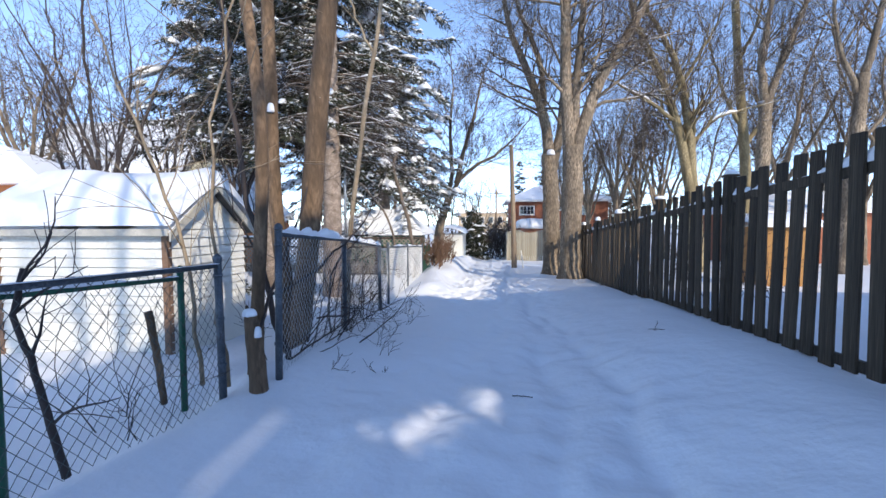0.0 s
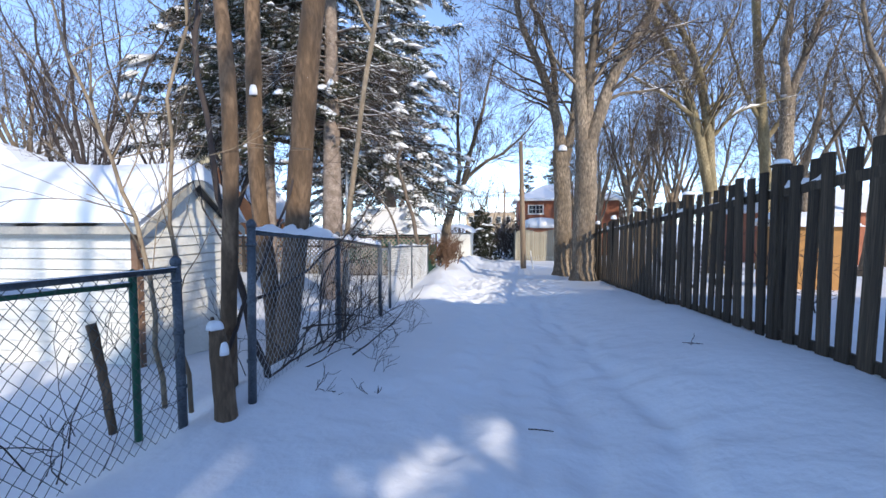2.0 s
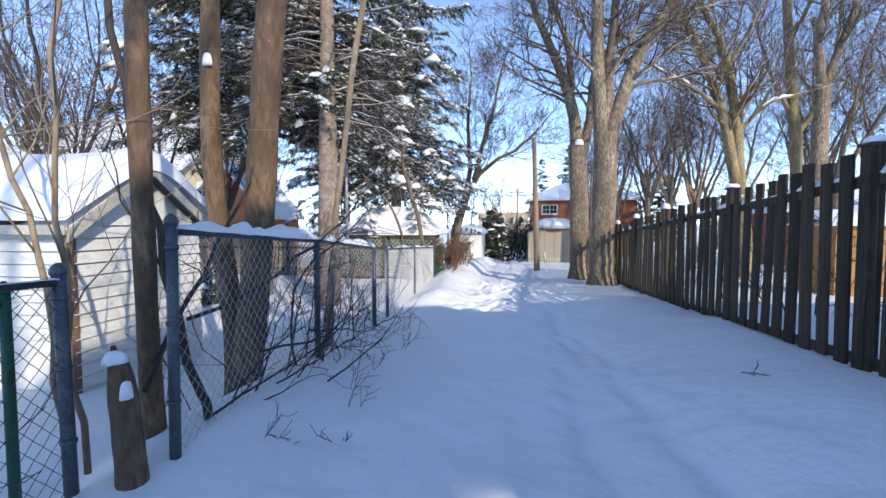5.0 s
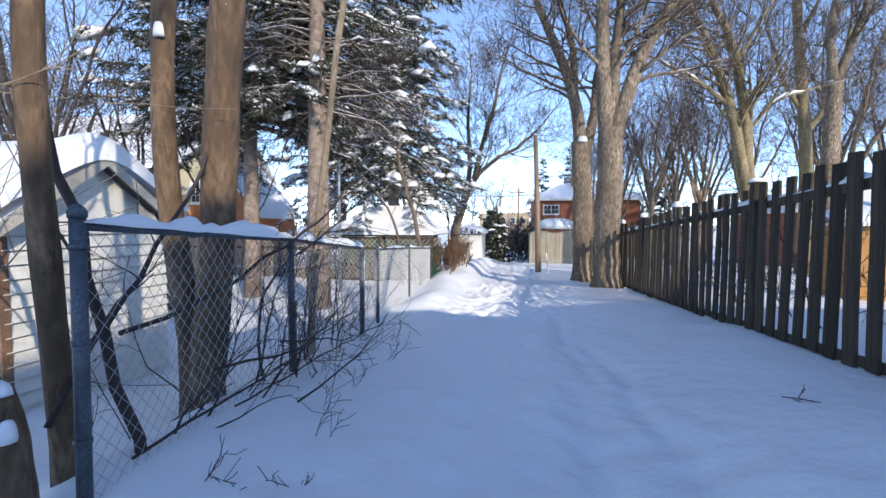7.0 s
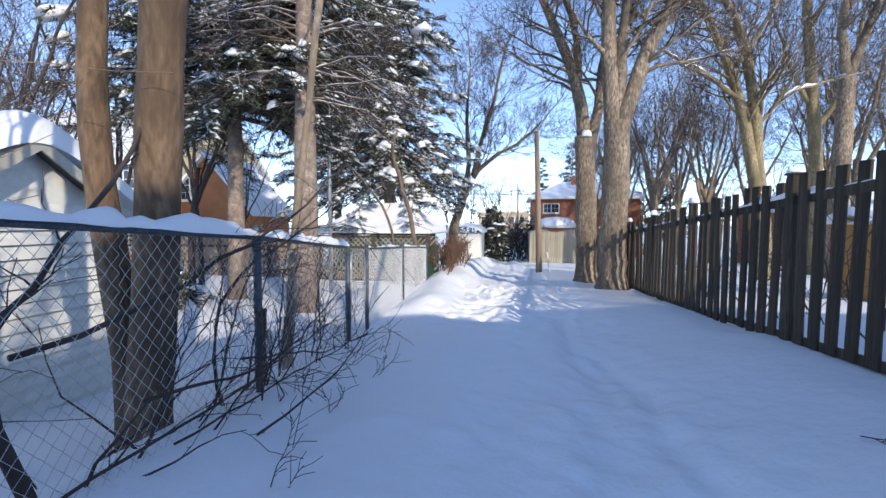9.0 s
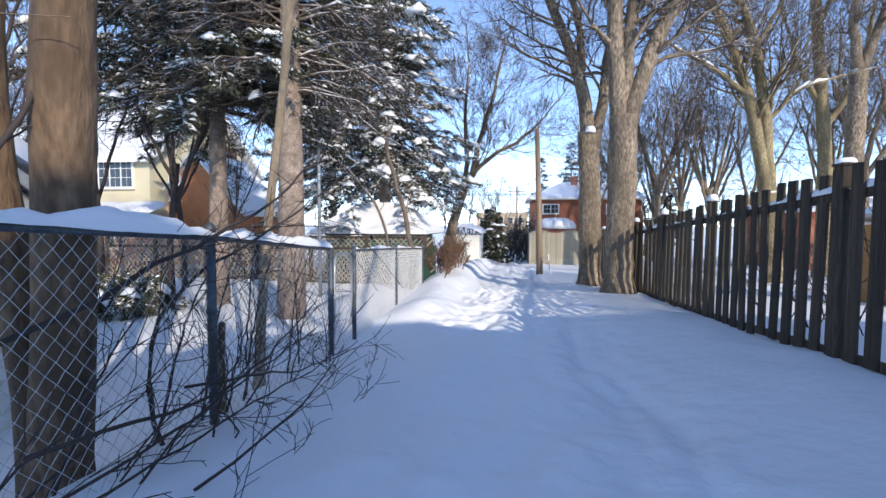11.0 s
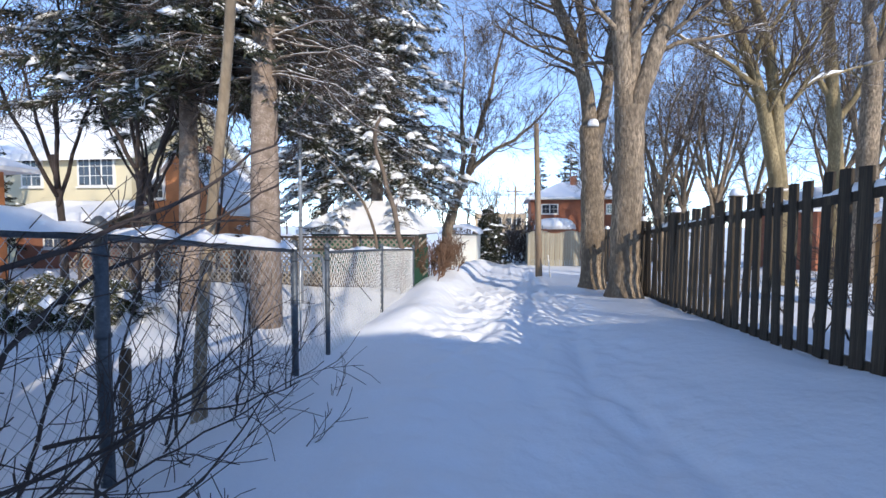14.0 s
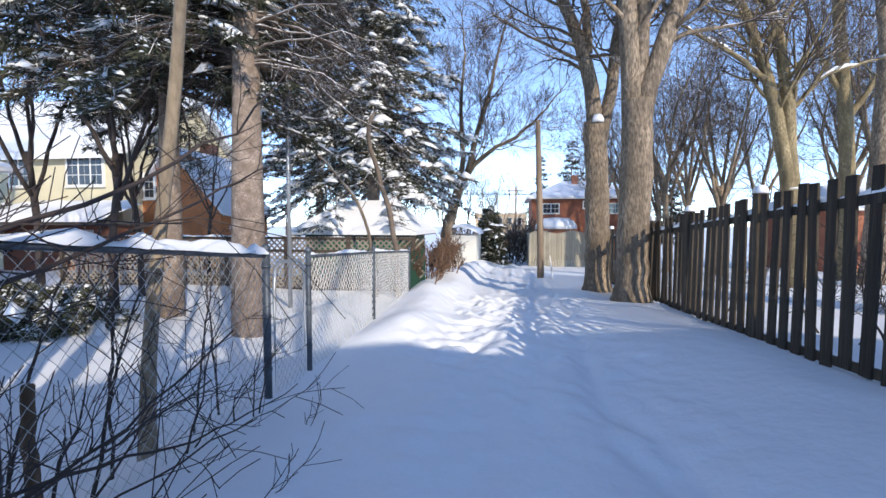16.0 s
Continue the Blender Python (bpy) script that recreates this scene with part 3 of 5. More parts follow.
def bare_tree(name, label, at, trunk, limbs, seed, bark=None, limb_bark=None, twig=None, density=2.2, blen=2.0, last=2, group="bare trees", kids=(6, 6, 4), start=0.25, up=0.1, snow=0.0, rmin=0.004):
    """trunk, limbs: (points, r0, r1), points from the tree's base; boughs, branches and twigs grow from the limbs."""
    bark, limb_bark, twig = bark or BARK, limb_bark or BARK, twig or TWIG
    rng = np.random.RandomState(seed)
    t = thing(name, at, label, "tree", group)
    tb = Tubes()
    pts, r0, r1 = trunk
    q = smooth_path(pts, 18)
    s = np.linspace(0, 1, 18)
    rad = r0 + (r1 - r0) * s
    rad[0] *= 1.35
    rad[1] *= 1.12
    rad = rad * (1 + 0.035 * rng.randn(18))
    tb.add(q, rad, 14)
    tb.make("trunk", bark, t)
    bo, tw = Tubes(), Tubes()
    sv, sf = [], []
    for pts, r0, r1 in limbs:
        q = smooth_path(pts, 14)
        q[1:] += rng.randn(13, 3) * 0.02
        rr = np.linspace(r0, r1, 14)
        lt = Tubes()
        lt.add(q, rr, 10)
        lt.make("limb", limb_bark, t)
        length = np.linalg.norm(np.diff(q, axis=0), axis=1).sum()
        for c in range(int(length * density)):
            u = start + (1 - start) * (c + rng.rand()) / (length * density)
            i = min(12, int(u * 13))
            p0 = q[i] + (q[i + 1] - q[i]) * (u * 13 - i)
            dd = q[i + 1] - q[i]
            dd = dd / np.linalg.norm(dd)
            side = np.cross(dd, rng.randn(3))
            side /= np.linalg.norm(side) + 1e-9
            a = 0.6 + 0.5 * rng.rand()
            grow([bo, tw], rng, p0, dd * math.cos(a) + side * math.sin(a), blen * (0.55 + 0.75 * rng.rand()) * (1.15 - 0.4 * u), max(0.008, rr[i] * 0.32), 0, last, up, 0.15, kids, rmin=rmin)
        # tip keeps growing
        grow([bo, tw], rng, q[-1], q[-1] - q[-2], blen, r1, 0, last, up, 0.12, kids, rmin=rmin)
        if snow:
            lie = q[1:13] + np.array([0, 0, 1.0]) * (rr[1:13, None] * 0.7)
            snow_strip(sv, sf, lie, (r0 + r1) * 0.5, snow, seed + int(rng.rand() * 50), 0.4)
    if bo.v:
        bo.make("crown", limb_bark, t)["kind"] = "stuff"
    if tw.v:
        tw.make("twig_crown", twig, t, "fine bare twigs")["kind"] = "stuff"
    if sv:
        link_mesh("limb_snow", np.concatenate(sv), sf, SNOW_CAP, t, "snow lying on the limbs", True)
    return t


def rel(base, pts, y=None):
    """(x, z) points in the plane of the base, or (x, y, z), made relative to the base."""
    out = []
    for p in pts:
        p = p if len(p) == 3 else (p[0], base[1], p[1])
        out.append((p[0] - base[0], p[1] - base[1], p[2] - base[2]))
    return out


A0 = (2.4, 18.7, gz(2.4, 18.7) - 0.1)
tree_a = bare_tree("maple_tree", "tall grey-barked maple that forks, with snow in the fork", A0,
    (rel(A0, [(2.4, A0[2]), (2.36, 1.3), (2.32, 3.0), (2.26, 3.7), (2.22, 4.3)]), 0.36, 0.3),
    [(rel(A0, [(2.29, 3.3), (2.24, 4.0), (2.12, 5.4), (1.95, 6.3), (1.5, 7.3), (0.98, 8.4), (0.55, 9.5), (0.3, 18.9, 11.5)]), 0.245, 0.07),
     (rel(A0, [(2.33, 3.3), (2.4, 3.9), (2.55, 4.5), (2.72, 5.3), (2.85, 6.8), (3.0, 19.2, 9.0), (3.1, 19.6, 11.5)]), 0.2, 0.06),
     (rel(A0, [(2.02, 6.2), (1.95, 7.4), (1.7, 18.5, 8.4), (1.1, 18.2, 9.4), (0.6, 17.9, 11.0)]), 0.13, 0.05),
     (rel(A0, [(2.0, 6.1), (2.5, 18.3, 6.0), (3.1, 17.8, 5.8), (3.6, 17.4, 6.0)]), 0.06, 0.02)],
    1, density=2.4, blen=2.4, last=3, kids=(6, 5, 4), up=0.02, snow=0.1)
dome("fork_snow", 2.26 - A0[0], 18.44 - A0[1], 4.24 - A0[2], 0.15, 0.13, 0.22, 3, tree_a, None, "round lump of snow in the fork")
B0 = (2.72, 16.2, gz(2.72, 16.2) - 0.1)
bare_tree("maple_tree", "tall grey-barked maple that splits into three stems", B0,
    (rel(B0, [(2.7, B0[2]), (2.71, 1.3), (2.75, 2.65), (2.75, 3.4), (2.74, 4.2)]), 0.38, 0.33),
    [(rel(B0, [(2.7, 3.2), (2.66, 4.0), (2.58, 4.9), (2.46, 6.8), (2.42, 9.1), (2.4, 12.0)]), 0.255, 0.1),
     (rel(B0, [(2.72, 4.0), (2.78, 5.3), (2.92, 6.8), (2.99, 8.7), (3.1, 11.5)]), 0.17, 0.07),
     (rel(B0, [(2.76, 3.2), (2.82, 4.0), (2.95, 4.75), (3.22, 5.5), (3.67, 6.6), (4.47, 7.9), (5.2, 9.0), (5.9, 16.4, 11.0)]), 0.245, 0.09)],
    2, density=2.2, blen=2.4, last=3, kids=(6, 5, 4), up=0.02, snow=0.06)

C0 = (9.2, 21.6, gz(9.2, 21.6) - 0.1)
bare_tree("yard_tree", "olive-barked yard tree with two leaning stems", C0,
    (rel(C0, [(9.2, C0[2]), (9.1, 1.2), (8.95, 2.6)]), 0.36, 0.3),
    [(rel(C0, [(8.9, 2.4), (8.6, 4.3), (8.23, 5.95), (7.45, 8.2), (6.45, 10.0), (5.9, 12.0)]), 0.24, 0.09),
     (rel(C0, [(9.0, 2.4), (8.71, 5.7), (8.29, 8.2), (7.53, 9.9), (6.6, 21.9, 11.5)]), 0.24, 0.09),
     (rel(C0, [(8.2, 6.0), (7.0, 21.3, 6.85), (5.14, 21.0, 7.8)]), 0.1, 0.04),
     (rel(C0, [(8.0, 7.2), (8.87, 8.6), (9.77, 10.3)]), 0.1, 0.04),
     (rel(C0, [(8.8, 5.0), (9.8, 6.2), (11.3, 6.6)]), 0.08, 0.03)],
    3, BARK_OLIVE, BARK_OLIVE, density=3.0, blen=2.2, rmin=0.006, snow=0.1)
E0 = (12.8, 23.5, gz(12.8, 23.5) - 0.1)
bare_tree("yard_tree", "grey yard tree forking high above the fence", E0,
    (rel(E0, [(12.75, E0[2]), (12.8, 2.0), (12.86, 4.5), (12.9, 7.3)]), 0.36, 0.28),
    [(rel(E0, [(12.88, 7.0), (12.6, 9.15), (12.88, 11.2), (13.2, 13.0)]), 0.2, 0.09),
     (rel(E0, [(12.92, 7.0), (13.68, 9.6), (14.46, 11.65), (15.2, 13.5)]), 0.18, 0.08)],
    4, BARK, BARK, density=3.0, blen=2.3, rmin=0.006, snow=0.1)
D0 = (13.4, 26.0, gz(13.4, 26) - 0.1)
bare_tree("yard_tree", "straight olive-barked yard tree with short side boughs", D0,
    (rel(D0, [(13.5, D0[2]), (13.4, 4.4), (13.1, 7.4), (12.8, 10.3), (12.6, 13.2)]), 0.32, 0.18),
    [(rel(D0, [(13.3, 5.6), (14.2, 7.0), (14.8, 8.8), (15.0, 11.0)]), 0.13, 0.05), (rel(D0, [(13.2, 6.5), (12.3, 8.0), (11.5, 10.5)]), 0.12, 0.05),
     (rel(D0, [(12.8, 10.0), (13.6, 11.5), (14.0, 13.5)]), 0.1, 0.05), (rel(D0, [(12.65, 12.8), (12.5, 14.5), (12.6, 16.0)]), 0.12, 0.05)],
    5, BARK_OLIVE, BARK_OLIVE, density=3.0, blen=2.2, rmin=0.006, snow=0.09)
G0 = (15.6, 22.0, gz(15.6, 22) - 0.1)
yard_g = bare_tree("yard_tree", "grey yard tree with steep boughs behind the fence", G0,
    (rel(G0, [(15.5, G0[2]), (15.7, 3.0), (15.85, 5.6), (16.0, 8.0)]), 0.33, 0.24),
    [(rel(G0, [(16.0, 7.8), (16.6, 10.6), (17.0, 13.0)]), 0.18, 0.08), (rel(G0, [(15.9, 7.0), (15.0, 9.0), (14.6, 11.5)]), 0.14, 0.06),
     (rel(G0, [(15.75, 4.8), (17.0, 6.3), (18.0, 8.3)]), 0.1, 0.04)],
    6, BARK, BARK, density=3.0, blen=2.3, rmin=0.006, snow=0.08)
L0 = (-2.6, 27.0, gz(-2.6, 27) - 0.1)
bare_tree("lane_tree", "dark bare tree leaning over the lane", L0,
    (rel(L0, [(-3.3, L0[2]), (-3.15, 1.3), (-2.7, 2.6)]), 0.3, 0.22),
    [(rel(L0, [(-2.7, 2.5), (-2.09, 4.0), (-1.29, 4.8), (0.55, 5.7), (1.5, 6.8)]), 0.16, 0.04),
     (rel(L0, [(-2.15, 3.9), (-1.7, 5.9), (-1.17, 7.45), (-0.6, 10.0)]), 0.15, 0.05),
     (rel(L0, [(-2.8, 2.4), (-2.36, 4.3), (-2.5, 6.7), (-2.3, 9.5)]), 0.16, 0.05)],
    7, BARK, BARK, density=2.4, blen=2.3, last=3, kids=(6, 5, 4), rmin=0.006, snow=0.04)
# generic trees that fill the yards and the distance


def generic_tree(name, label, at, h, r, seed, limbs=5, **kw):
    rng = random.Random(seed)
    tr = [(0, 0, 0), (rng.uniform(-.15, .15), rng.uniform(-.1, .1), h * 0.2), (rng.uniform(-.3, .3), rng.uniform(-.2, .2), h * 0.4)]
    ls = []
    for i in range(limbs):
        a = 2 * math.pi * (i + rng.random() * 0.6) / limbs
        s = rng.uniform(0.1, 0.24) * h
        z0 = h * rng.uniform(0.24, 0.39)
        k = z0 / (h * 0.4)
        b0 = (tr[2][0] * k, tr[2][1] * k, z0)
        zt = h * rng.uniform(0.72, 0.95)
        ls.append(([b0, (b0[0] + s * .4 * math.cos(a), b0[1] + s * .4 * math.sin(a), z0 + (zt - z0) * .35), (b0[0] + s * .75 * math.cos(a), b0[1] + s * .75 * math.sin(a), z0 + (zt - z0) * .7), (b0[0] + s * math.cos(a + .3), b0[1] + s * math.sin(a + .3), zt)], r * 0.5, r * 0.14))
    return bare_tree(name, label, at, (tr, r, r * 0.62), ls, seed, **kw)


kinds = [generic_tree("background_tree", "slender bare tree dusted with snow", (8.2, 31, gz(8.2, 31) - .1), 13, 0.2, 51, 5, density=1.7, blen=2.1, rmin=0.008, kids=(5, 4)),
         generic_tree("background_tree", "bare tree with many upright dark boughs", (17.5, 30, gz(17.5, 30) - .1), 15, 0.26, 52, 6, density=1.6, blen=2.3, rmin=0.008, kids=(5, 4)),
         generic_tree("background_tree", "spreading bare tree with fine brown twigs", (11, 36, gz(11, 36) - .1), 14, 0.24, 53, 6, density=1.6, blen=2.4, rmin=0.008, kids=(5, 4))]
for i, (x, yy, k, s, rz) in enumerate([(20, 25, 0, 1.1, 40), (23, 31, 2, 1.05, 100), (14.5, 40, 0, 1.1, 200), (19, 44, 1, 1.0, 10), (25, 24, 1, 0.95, 250), (6.2, 40, 2, 0.85, 70), (27, 40, 2, 1.2, 300), (33, 34, 1, 1.1, 130), (10.0, 29.0, 2, 0.8, 20), (21, 37, 0, 1.2, 330),
                                       (-6, 52, 2, 0.8, 0), (-1.5, 62, 0, 0.8, 90), (3.5, 78, 1, 0.8, 180), (-9, 40, 1, 0.75, 220), (-22, 33, 0, 1.0, 15), (-28, 25, 2, 0.9, 160), (-19, 17, 1, 0.72, 300), (9, 66, 2, 0.9, 33), (-4, 80, 1, 0.9, 280), (-31, 38, 1, 1.0, 77),
                                       (6.6, 33, 0, 0.8, 140), (12.2, 46, 1, 1.0, 60), (18.5, 34, 0, 1.0, 310), (9.0, 44, 1, 0.9, 120)]):
    c = copy_thing(kinds[k], pose(x, yy, gz(x, yy) - 0.15, 0, 0, rz))
    c.scale = (s, s, s)

far_woods = Tubes()
wr = np.random.RandomState(77)
for i in range(46):
    x = wr.uniform(-75, 80)
    if abs(x - 1) < 5:
        x += 12
    yy = wr.uniform(62, 105)
    hh = wr.uniform(9, 15)
    b = np.array([x, yy, float(slope(yy)) - 0.2])
    far_woods.add([b, b + [wr.randn() * 0.2, 0, hh * 0.4], b + [wr.randn() * 0.5, 0, hh * 0.75]], [0.2, 0.14, 0.06], 5, False)
    for c in range(16):
        p = b + np.array([0, 0, hh * (0.25 + 0.5 * wr.rand())])
        grow([far_woods], wr, p, np.array([wr.randn(), wr.randn(), 1.2]), hh * 0.32, 0.06, 0, 1, 0.05, 0.15, (7, 4), 0.6, 0.5, 0.02)
tagged(far_woods.make("far_woods", TWIG, None, ""), "distant belt of bare brown trees beyond the houses", "woods", kind="stuff")

# ---- trunks by the left fence ----
T1 = (-2.52, 4.55, gz(-2.5, 4.55) - 0.15)
bare_tree("fence_tree", "slim grey-brown tree bowing out over the fence post", T1,
    (rel(T1, [(-2.52, 4.55, T1[2]), (-2.47, 4.5, 0.3), (-2.39, 4.38, 0.7), (-2.31, 4.3, 1.2), (-2.22, 4.2, 1.6), (-2.16, 4.12, 2.0), (-2.15, 4.12, 2.4), (-2.22, 4.2, 2.8), (-2.38, 4.4, 3.3), (-2.7, 4.7, 4.6), (-2.9, 4.9, 6.0)]), 0.07, 0.052),
    [(rel(T1, [(-2.88, 4.9, 5.8), (-3.2, 5.1, 7.0), (-3.5, 5.2, 8.5)]), 0.045, 0.02), (rel(T1, [(-2.88, 4.9, 5.8), (-2.5, 5.0, 7.2), (-2.2, 5.1, 8.5)]), 0.04, 0.02)],
    21, BARK_SMOOTH, BARK_SMOOTH, density=1.5, blen=1.5, group="trees by the fence")
T2 = (-2.68, 5.92, gz(-2.7, 5.9) - 0.2)
bare_tree("fence_tree", "thick brown tree trunk standing behind the chain-link fence", T2,
    (rel(T2, [(-2.7, 5.92, T2[2]), (-2.64, 5.9, 0.1), (-2.57, 5.88, 0.5), (-2.47, 5.82, 0.9), (-2.39, 5.76, 1.3), (-2.34, 5.72, 1.8), (-2.28, 5.7, 2.4), (-2.24, 5.7, 2.9), (-2.15, 5.68, 3.6), (-2.02, 5.72, 4.7), (-1.9, 5.8, 6.5)]), 0.15, 0.115),
    [(rel(T2, [(-1.92, 5.8, 6.2), (-1.4, 6.0, 8.0), (-1.0, 6.2, 10)]), 0.085, 0.04), (rel(T2, [(-1.92, 5.8, 6.2), (-2.6, 6.1, 8.2), (-3.0, 6.2, 10)]), 0.085, 0.04)],
    22, BARK_SMOOTH, BARK_SMOOTH, density=1.5, blen=1.8, group="trees by the fence")
T3 = (-2.68, 5.86, gz(-2.7, 5.9) - 0.2)
bare_tree("fence_tree", "brown tree trunk leaning away from the thicker trunk", T3,
    (rel(T3, [(-2.74, 5.9, T3[2]), (-2.72, 5.86, 0.2), (-2.72, 5.84, 0.55), (-2.79, 5.86, 0.9), (-2.85, 5.84, 1.25), (-2.86, 5.8, 1.6), (-2.88, 5.77, 2.1), (-2.89, 5.79, 2.5), (-2.94, 5.86, 2.9), (-2.97, 5.94, 3.3), (-3.06, 6.1, 3.9), (-3.15, 6.2, 6.5)]), 0.105, 0.08),
    [(rel(T3, [(-3.15, 6.2, 6.3), (-3.5, 6.3, 8.0), (-3.8, 6.5, 10)]), 0.06, 0.03), (rel(T3, [(-3.15, 6.2, 6.3), (-2.9, 6.4, 8.4), (-2.8, 6.6, 10)]), 0.06, 0.03)],
    23, BARK_SMOOTH, BARK_SMOOTH, density=1.5, blen=1.6, group="trees by the fence")
T4 = (-2.66, 8.0, gz(-2.6, 8.0) - 0.15)
bare_tree("fence_tree", "thin pale-barked tree bending as it rises by the fence", T4,
    (rel(T4, [(-2.66, 8.0, T4[2]), (-2.6, 7.95, 0.4), (-2.6, 8.02, 0.8), (-2.61, 8.1, 1.2), (-2.58, 8.14, 1.6), (-2.56, 8.2, 2.0), (-2.48, 8.18, 2.4), (-2.38, 8.1, 2.8), (-2.34, 8.1, 3.2), (-2.25, 8.0, 3.8), (-2.0, 8.0, 4.8), (-1.85, 8.0, 6.5)]), 0.052, 0.032),
    [(rel(T4, [(-1.87, 8.0, 6.2), (-1.4, 8.3, 7.4), (-1.2, 8.5, 8.7)]), 0.028, 0.013), (rel(T4, [(-2.08, 8.0, 4.5), (-2.5, 8.1, 5.4), (-2.9, 8.2, 6.4)]), 0.026, 0.012)],
    24, BARK_PALE, BARK_PALE, density=1.6, blen=1.3, group="trees by the fence")
for cx, cy, cz in ((-2.17, 5.6, 3.12), (-2.9, 5.79, 3.02)):
    lump = thing("snow_lump", (0, 0, 0), "small lump of snow stuck to a tree trunk", "snow", "snow lumps")
    dome("lump", cx, cy, cz, 0.045, 0.03, 0.12, int(cz * 9), lump)
# sawn stub with snow on it
stub = thing("tree_stub", (0, 0, 0), "broken brown tree stub capped with snow beside the fence post", "tree stump")
tb = Tubes()
tb.add(smooth_path([(-2.19, 4.02, -0.25), (-2.2, 4.02, 0.1), (-2.23, 4.02, 0.45), (-2.26, 4.02, 0.7)], 9), [0.12, 0.1, 0.088, 0.082, 0.084, 0.078, 0.08, 0.07, 0.05], 11)
tb.add([(-2.28, 4.03, 0.5), (-2.29, 4.03, 0.66), (-2.31, 4.04, 0.78)], [0.045, 0.04, 0.012], 7)
tb.add([(-2.2, 4.0, 0.42), (-2.19, 4.0, 0.55), (-2.18, 4.0, 0.64)], [0.045, 0.035, 0.01], 7)
tb.make("trunk", BARK_SMOOTH, stub)
dome("snow_cap", -2.26, 4.0, 0.69, 0.06, 0.06, 0.07, 8, stub)
dome("snow_patch", -2.165, 3.97, 0.5, 0.035, 0.04, 0.1, 9, stub)


# ---- spruces ----
def spruce(name, label, at, h, radius, r, z_first, seed, boughs=230, dead=0.0, snow=0.5, droop=0.35, dens=1.0, z_dead=0.0, needle=None, big=0.1, fine=0.011, open_side=None, laden=0.0):
    """Trunk, drooping boughs with side twigs, needle sprays as many small blades, and snow lumps on the sprays."""
    rng = np.random.RandomState(seed)
    t = thing(name, at, label, "spruce tree", "spruces")
    tb = Tubes()
    tb.add([(0, 0, 0), (0.02, 0, 0.15 * h), (0.05, 0.02, 0.5 * h), (0, 0, h)], [r * 1.15, r, r * 0.6, 0.02], 14)
    tb.make("trunk", BARK_SPRUCE, t)
    bo, dw = Tubes(), Tubes()
    bv, bf = [], []
    P, D, S, U = [], [], [], []
    for w in range(boughs):
        frac = rng.rand() ** 1.25
        z = z_first + (h - z_first) * frac
        L = radius * (1 - frac) ** 0.75 * (0.55 + 0.6 * rng.rand()) + 0.25
        a = 2 * math.pi * rng.rand()
        if open_side and z < open_side[2] and abs((a - open_side[0] + math.pi) % (2 * math.pi) - math.pi) < open_side[1]:
            continue
        out = np.array([math.cos(a), math.sin(a), 0])
        side = np.cross(out, [0, 0, 1])
        n = 7
        s = np.linspace(0, 1, n)
        dz = rng.uniform(-0.25, 0.45) * L * s - droop * L * s ** 2 * (1.1 - 0.4 * frac) * (0.6 + 0.8 * rng.rand()) + 0.12 * L * s ** 4
        bend = rng.randn() * 0.12 * L
        pts = out[None] * (L * s)[:, None] + side[None] * (bend * s ** 2)[:, None] + np.stack([0 * s, 0 * s, z + dz], -1)
        pts[1:] += rng.randn(n - 1, 3) * 0.035 * L * s[1:, None]
        bare = rng.rand() < dead or z < z_dead
        if bare:
            pts = pts[0] + (pts - pts[0]) * 0.65
            L *= 0.65
        bo.add(pts, np.linspace(0.012 + 0.008 * L, 0.005, n), 4, False)
        if z < laden and w % 5 < 2:
            snow_strip(bv, bf, pts[1:6] + np.array([0, 0, 0.018]), 0.035 + 0.008 * L, 0.035, seed + w, 0.55)
        m = int((8 + 17 * L) * dens)
        for c in range(m):
            u = 0.1 + 0.9 * rng.rand() ** 0.7
            i = min(n - 2, int(u * (n - 1)))
            p = pts[i] + (pts[i + 1] - pts[i]) * (u * (n - 1) - i)
            sg = rng.choice([-1, 1])
            dd = out * 0.6 + side * sg * (0.4 + 0.6 * rng.rand()) + np.array([0, 0, -0.15 - 0.6 * rng.rand()])
            dd /= np.linalg.norm(dd)
            ln = (0.2 + 0.34 * rng.rand()) * min(1.0, 0.4 + (1.15 - u) * L * 0.5)
            if bare:
                if c % 2 == 0:
                    dw.add([p, p + dd * ln + rng.randn(3) * 0.06, p + dd * ln * 1.9 + rng.randn(3) * 0.15], [0.007, 0.0055, 0.004], 3, False)
            else:
                P.append(p + dd * ln * 0.5)
                D.append(dd)
                S.append(ln)
                U.append(u)
                if c % 2 == 0:
                    dw.add([p, p + dd * ln * 0.6, p + dd * ln * 1.1], [0.006, 0.005, 0.004], 3, False)
    bo.make("crown", BARK_LIMB, t)["kind"] = "stuff"
    if bv:
        link_mesh("bough_snow", np.concatenate(bv), bf, SNOW_CAP, t, "strips of snow on the boughs", True)["kind"] = "stuff"
    dw.make("twig_crown", TWIG, t)["kind"] = "stuff"
    P, D, S, U = np.array(P), np.array(D), np.array(S), np.array(U)
    n = len(P)
    # each spray: narrow blades fanned round its axis
    V, F = [], []
    base = 0
    for b in range(9):
        ax = D + rng.randn(n, 3) * 0.5
        ax /= np.linalg.norm(ax, axis=1, keepdims=True)
        sd = np.cross(ax, rng.randn(n, 3))
        sd /= np.linalg.norm(sd, axis=1, keepdims=True) + 1e-9
        c0 = P + (rng.rand(n, 1) - 0.6) * D * S[:, None]
        ln = S[:, None] * (0.25 + 0.35 * rng.rand(n, 1))
        w = fine * (0.7 + 0.8 * rng.rand(n, 1))
        V.append(np.stack([c0, c0 + ax * ln * 0.5 + sd * w, c0 + ax * ln, c0 + ax * ln * 0.5 - sd * w], 1).reshape(-1, 3))
